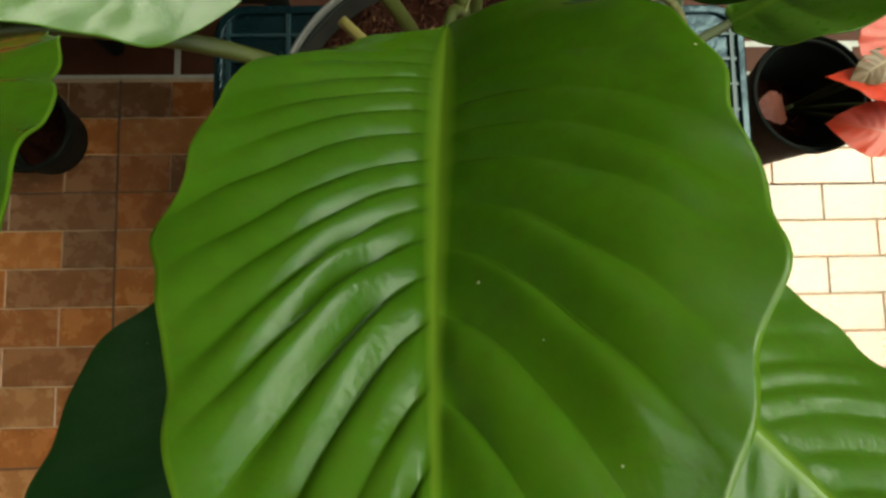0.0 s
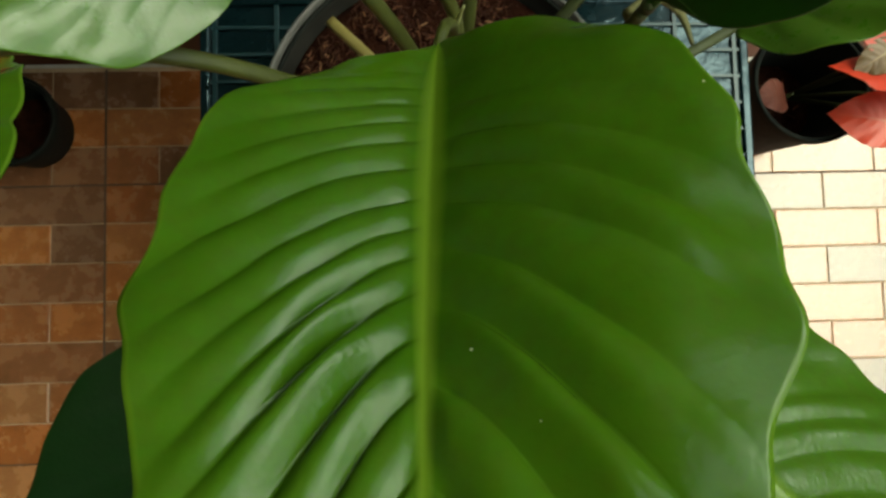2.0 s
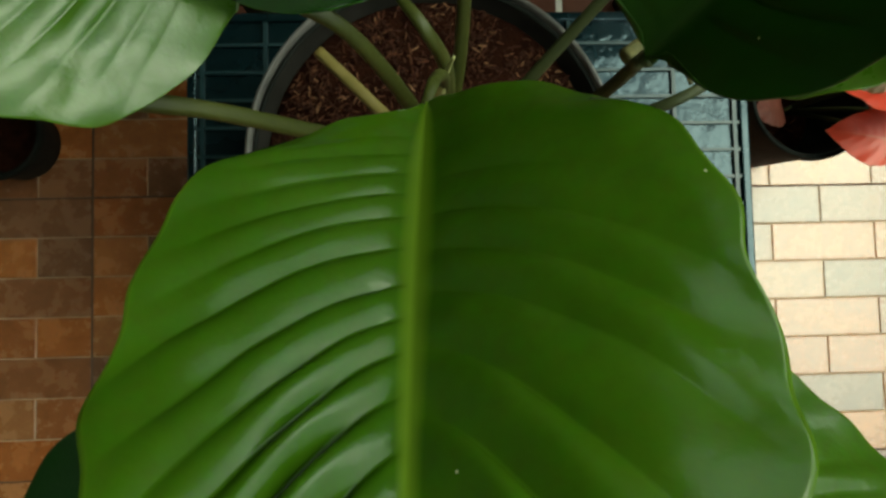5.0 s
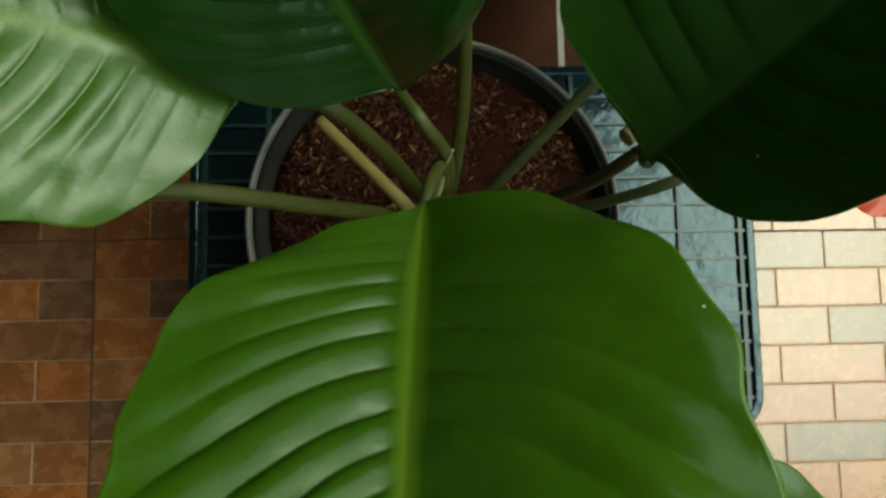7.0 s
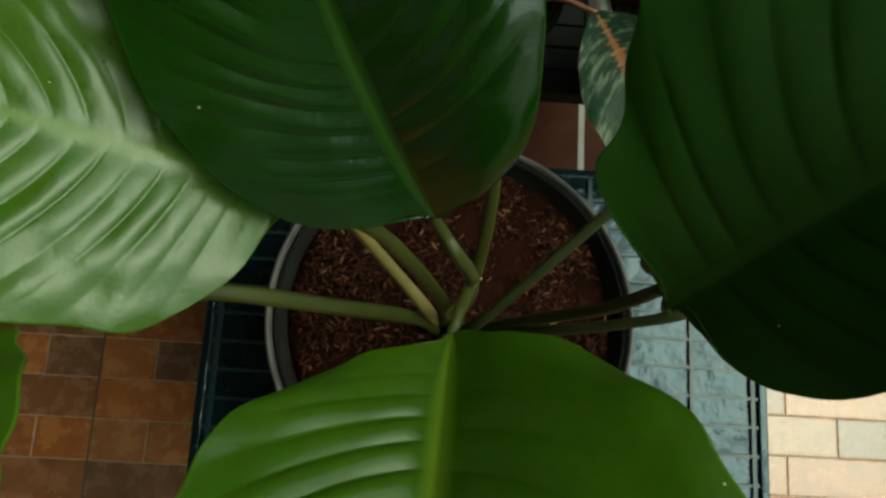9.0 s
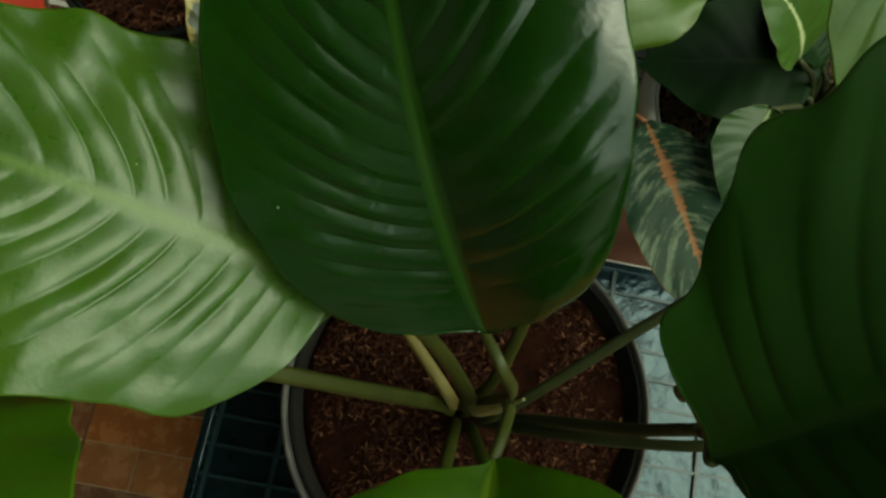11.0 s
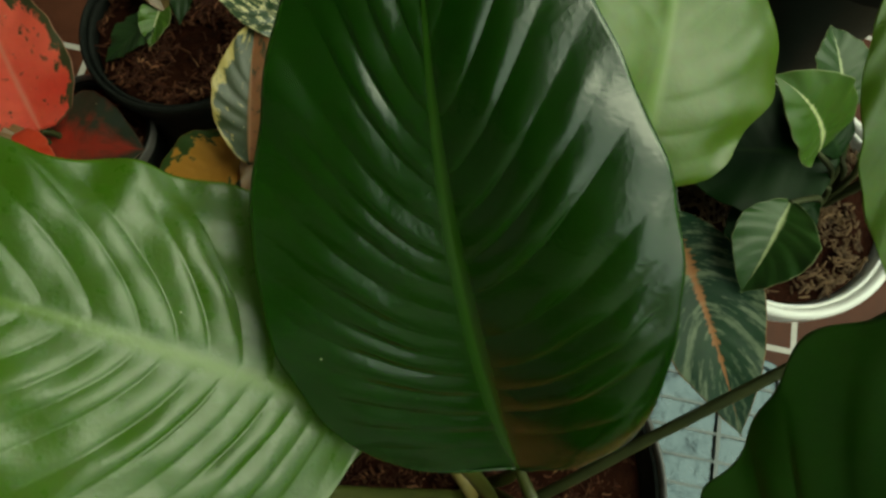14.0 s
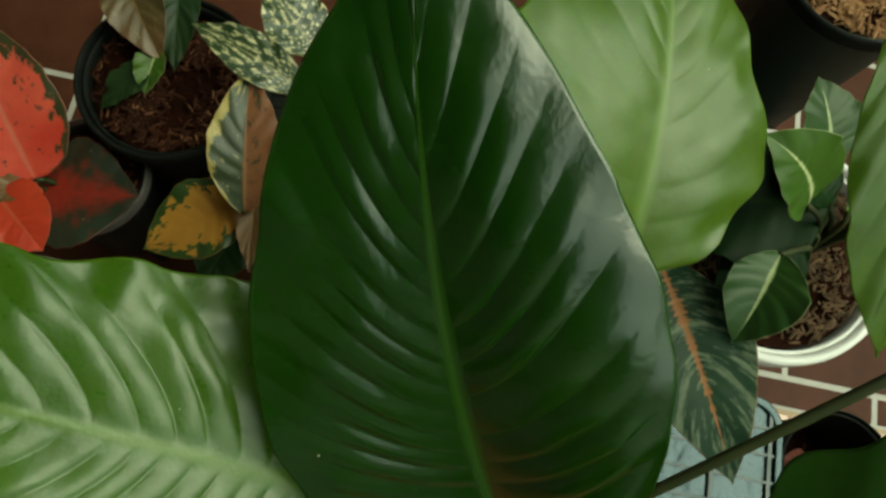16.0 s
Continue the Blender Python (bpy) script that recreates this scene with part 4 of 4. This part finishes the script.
small_leaf(pr, (-0.232, 0.590, 0.462), (-0.172, 0.545, 0.462), 0.034, LEAF_CORAL, 0, -20, 8, 43, LEAF_CORAL, RR, shape=(0.3, 0.62, 0.78, 0.95, 1.0, 1.0, 0.97, 0.92, 0.8, 0.62, 0.36, 0))
small_leaf(pr, (-0.205, 0.612, 0.450), (-0.232, 0.580, 0.470), 0.016, LEAF_ORANGE, 0, -20, 8, 53, None, RR)
pot("flower_pot", (0.000, 0.640, 0.251), 0.060, 0.048, 0.164, POT_BLACK, POT_BLACK, "slim black plastic pot behind large leaves", 0.005, 0.012, soil_drop=0.012, chips=160, seed=10, group=GROUP)
py = empty_thing("yellow_mottled_plant", (0.0, 0.64, 0.40), "plant with yellow-centred and cream mottled leaves", "plant", GROUP)
RY = (0.006, 0.645, 0.40)
small_leaf(py, (0.001, 0.633, 0.47), (-0.086, 0.567, 0.452), 0.040, LEAF_YELLOW, 0, -20, 8, 44, None, RY)
small_leaf(py, (0.008, 0.611, 0.495), (-0.013, 0.738, 0.53), 0.033, LEAF_CREAM, 6, -35, 10, 45, None, RY, right_mat=LEAF_PINK)
small_leaf(py, (0.007, 0.656, 0.485), (0.020, 0.563, 0.47), 0.016, LEAF_ORANGE, 0, -25, 16, 46, None, RY)
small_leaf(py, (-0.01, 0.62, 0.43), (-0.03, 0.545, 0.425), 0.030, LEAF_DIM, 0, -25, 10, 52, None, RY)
small_leaf(py, (0.039, 0.729, 0.52), (-0.072, 0.764, 0.54), 0.023, LEAF_MOTTLE, -10, -40, 12, 47, None, RY)
small_leaf(py, (0.034, 0.783, 0.50), (-0.023, 0.828, 0.53), 0.034, LEAF_MOTTLE, 10, -30, 10, 48, None, RY)

# coral plant in a small pot and an empty-looking small pot
pot("flower_pot", (0.800, 0.505, 0), 0.082, 0.064, 0.18, POT_BLACK, POT_BLACK, "small round black plastic pot", 0.004, 0.012, soil_drop=0.12, chips=30, seed=11, group=GROUP)
pc = empty_thing("coral_leaved_plant", (0.82, 0.52, 0.15), "plant with coral red leaves in a small black pot", "plant", GROUP)
RC = (0.830, 0.520, 0.055)
small_leaf(pc, (0.893, 0.463, 0.240), (0.768, 0.505, 0.250), 0.038, LEAF_CORAL, 30, -80, 6, 49, LEAF_CORAL, RC)
small_leaf(pc, (0.900, 0.428, 0.220), (0.800, 0.455, 0.200), 0.037, LEAF_CORAL, -10, -50, 8, 50, LEAF_CORAL, RC)
small_leaf(pc, (0.850, 0.520, 0.275), (0.796, 0.487, 0.262), 0.022, LEAF_ORANGE, 0, -40, 12, 51, None, RC)
small_leaf(pc, (0.865, 0.506, 0.270), (0.818, 0.593, 0.290), 0.046, LEAF_CORAL, -20, -40, 8, 54, LEAF_CORAL, RC)
small_leaf(pc, (0.812, 0.510, 0.09), (0.744, 0.500, 0.125), 0.026, LEAF_CORAL_SHADED, 0, -30, 8, 55, LEAF_CORAL_SHADED, RC)
pot("flower_pot", (-0.326, 0.494, 0), 0.064, 0.054, 0.085, POT_BLACK, POT_BLACK, "very small round black plastic pot", 0.004, 0.010, soil_drop=0.068, seed=12, group=GROUP)

# ---------------------------------------------------------------- floor pieces
TILE, ROW = 0.4225, 0.06035
SEAM_X, SEAM_Y, EDGE_Y = -0.2270, 0.4120, 0.5950


def slab_mesh(name, lx, ly, mat, thick=0.004, bev=0.0011):
    """A flat piece with bevelled upper edges, its top at zero, centred."""
    a, b = lx / 2, ly / 2
    v = [(-a, -b, -thick), (a, -b, -thick), (a, b, -thick), (-a, b, -thick), (-a, -b, -bev), (a, -b, -bev), (a, b, -bev), (-a, b, -bev)]
    v += [(-a + bev, -b + bev, 0), (a - bev, -b + bev, 0), (a - bev, b - bev, 0), (-a + bev, b - bev, 0)]
    f = [(8, 9, 10, 11)]
    for i in range(4):
        j = (i + 1) % 4
        f += [(i, j, 4 + j, 4 + i), (4 + i, 4 + j, 8 + j, 8 + i)]
    return mesh_from(name, v, f, mat, False)


def row_cuts(col, odd):
    """Where one tile's row is divided into bricks, from its left edge."""
    if col < 0:
        cuts = (0.092, 0.257) if not odd else (0.1755, 0.3405)
    elif col == 0:
        cuts = (0.165, 0.330) if not odd else (0.082, 0.247)
    else:
        cuts = (0.046, 0.216, 0.386) if odd else (0.130, 0.298)
    return (0.0,) + cuts + (TILE,)


floor = new("floor_brick_tile")
tagged(floor, "glazed brick-pattern tile floor in orange and brown tones", "floor", kind="structure")
shared = {}
far_v, far_f = [], []
n_near = 0
y_lo, y_hi = -2.0, EDGE_Y
col0, col1 = math.floor((-2.78 - SEAM_X) / TILE), math.ceil((2.58 - SEAM_X) / TILE)
r0 = math.floor((y_lo - SEAM_Y) / ROW)
for r in range(r0, 3):
    ya = SEAM_Y + r * ROW
    for c in range(col0, col1):
        cuts = row_cuts(c, r % 2 == 0)
        for k in range(len(cuts) - 1):
            xa, xb = SEAM_X + c * TILE + cuts[k], SEAM_X + c * TILE + cuts[k + 1]
            gap = 0.0018
            lx, ly = round(xb - xa - gap, 4), round(ROW - gap, 4)
            mx, my = (xa + xb) / 2, ya + ROW / 2
            if mx + lx / 2 > 2.58 or mx - lx / 2 < -2.78:
                continue
            near = -0.36 < my and (-0.82 < mx < 0.12 or 0.52 < mx < 1.32) and n_near < 300
            if near:
                key = (lx, ly)
                if key not in shared:
                    shared[key] = slab_mesh("brick", lx, ly, BRICK)
                ob = new("brick", shared[key])
                ob.parent = floor
                ob.location = (mx, my, 0)
                n_near += 1
            else:
                b0 = len(far_v)
                far_v += [(mx - lx / 2, my - ly / 2, 0), (mx + lx / 2, my - ly / 2, 0), (mx + lx / 2, my + ly / 2, 0), (mx - lx / 2, my + ly / 2, 0)]
                far_v += [(mx - lx / 2, my - ly / 2, -0.004), (mx + lx / 2, my - ly / 2, -0.004), (mx + lx / 2, my + ly / 2, -0.004), (mx - lx / 2, my + ly / 2, -0.004)]
                far_f += [(b0, b0 + 1, b0 + 2, b0 + 3)] + [(b0 + i, b0 + 4 + i, b0 + 4 + (i + 1) % 4, b0 + (i + 1) % 4) for i in range(4)]
far = piece("far_bricks", mesh_from("far_bricks", far_v, far_f, BRICK, False), floor)
tagged(far, kind="stuff")
# dark seams between the tiles
for c in range(-2, 5):
    x = SEAM_X + c * TILE
    bm = bmesh.new()
    box_bm(bm, (x - 0.0016, -2.0, -0.0042), (x + 0.0016, EDGE_Y, -0.0004))
    part("tile_seam", bm, SEAM, floor)
for r in range(-5, 1):
    y = SEAM_Y + r * TILE
    bm = bmesh.new()
    box_bm(bm, (-2.6, y - 0.0016, -0.0042), (2.4, y + 0.0016, -0.0009))
    part("tile_seam", bm, SEAM, floor)

terrace = new("floor_brown_tile")
tagged(terrace, "dark brown glazed floor tiles with white grout lines", "floor", kind="structure")
bm = bmesh.new()
box_bm(bm, (-2.6, EDGE_Y + 0.004, -0.0044), (2.4, 3.2, -0.0006))
part("grout", bm, GROUT, terrace, "white grout lines")
BT, LINE_X = 0.320, 0.503
CUT = 0.053
tile_me = slab_mesh("brown_tile", BT - 0.009, BT - 0.009, BROWN_TILE)
cut_me = slab_mesh("brown_tile", 1.5 * BT - 0.009, CUT - 0.009, BROWN_TILE)
end_tiles = {}
for i in range(-10, 7):
    x = LINE_X + BT * (i + 0.5)
    y0 = EDGE_Y + 0.0045
    if x - BT / 2 < -2.8 or x + BT / 2 > 2.6:
        continue
    # east of the pot stand the rows begin with a cut strip
    if i >= 0:
        if i < 4:
            ob = new("brown_tile", cut_me)
            ob.parent = terrace
            ob.location = (LINE_X + 1.5 * BT * (i + 0.5), y0 + CUT / 2, 0)
        y0 += CUT
    rows_fit = int((3.2 - y0) / BT)
    for j in range(rows_fit):
        ob = new("brown_tile", tile_me)
        ob.parent = terrace
        ob.location = (x, y0 + BT * (j + 0.5), 0)
    # the last row is cut to fit against the wall
    rest = 3.198 - y0 - BT * rows_fit
    if rest > 0.02:
        key = round(rest, 4)
        if key not in end_tiles:
            end_tiles[key] = slab_mesh("brown_tile", BT - 0.009, rest - 0.009, BROWN_TILE)
        ob = new("brown_tile", end_tiles[key])
        ob.parent = terrace
        ob.location = (x, 3.198 - rest / 2, 0)
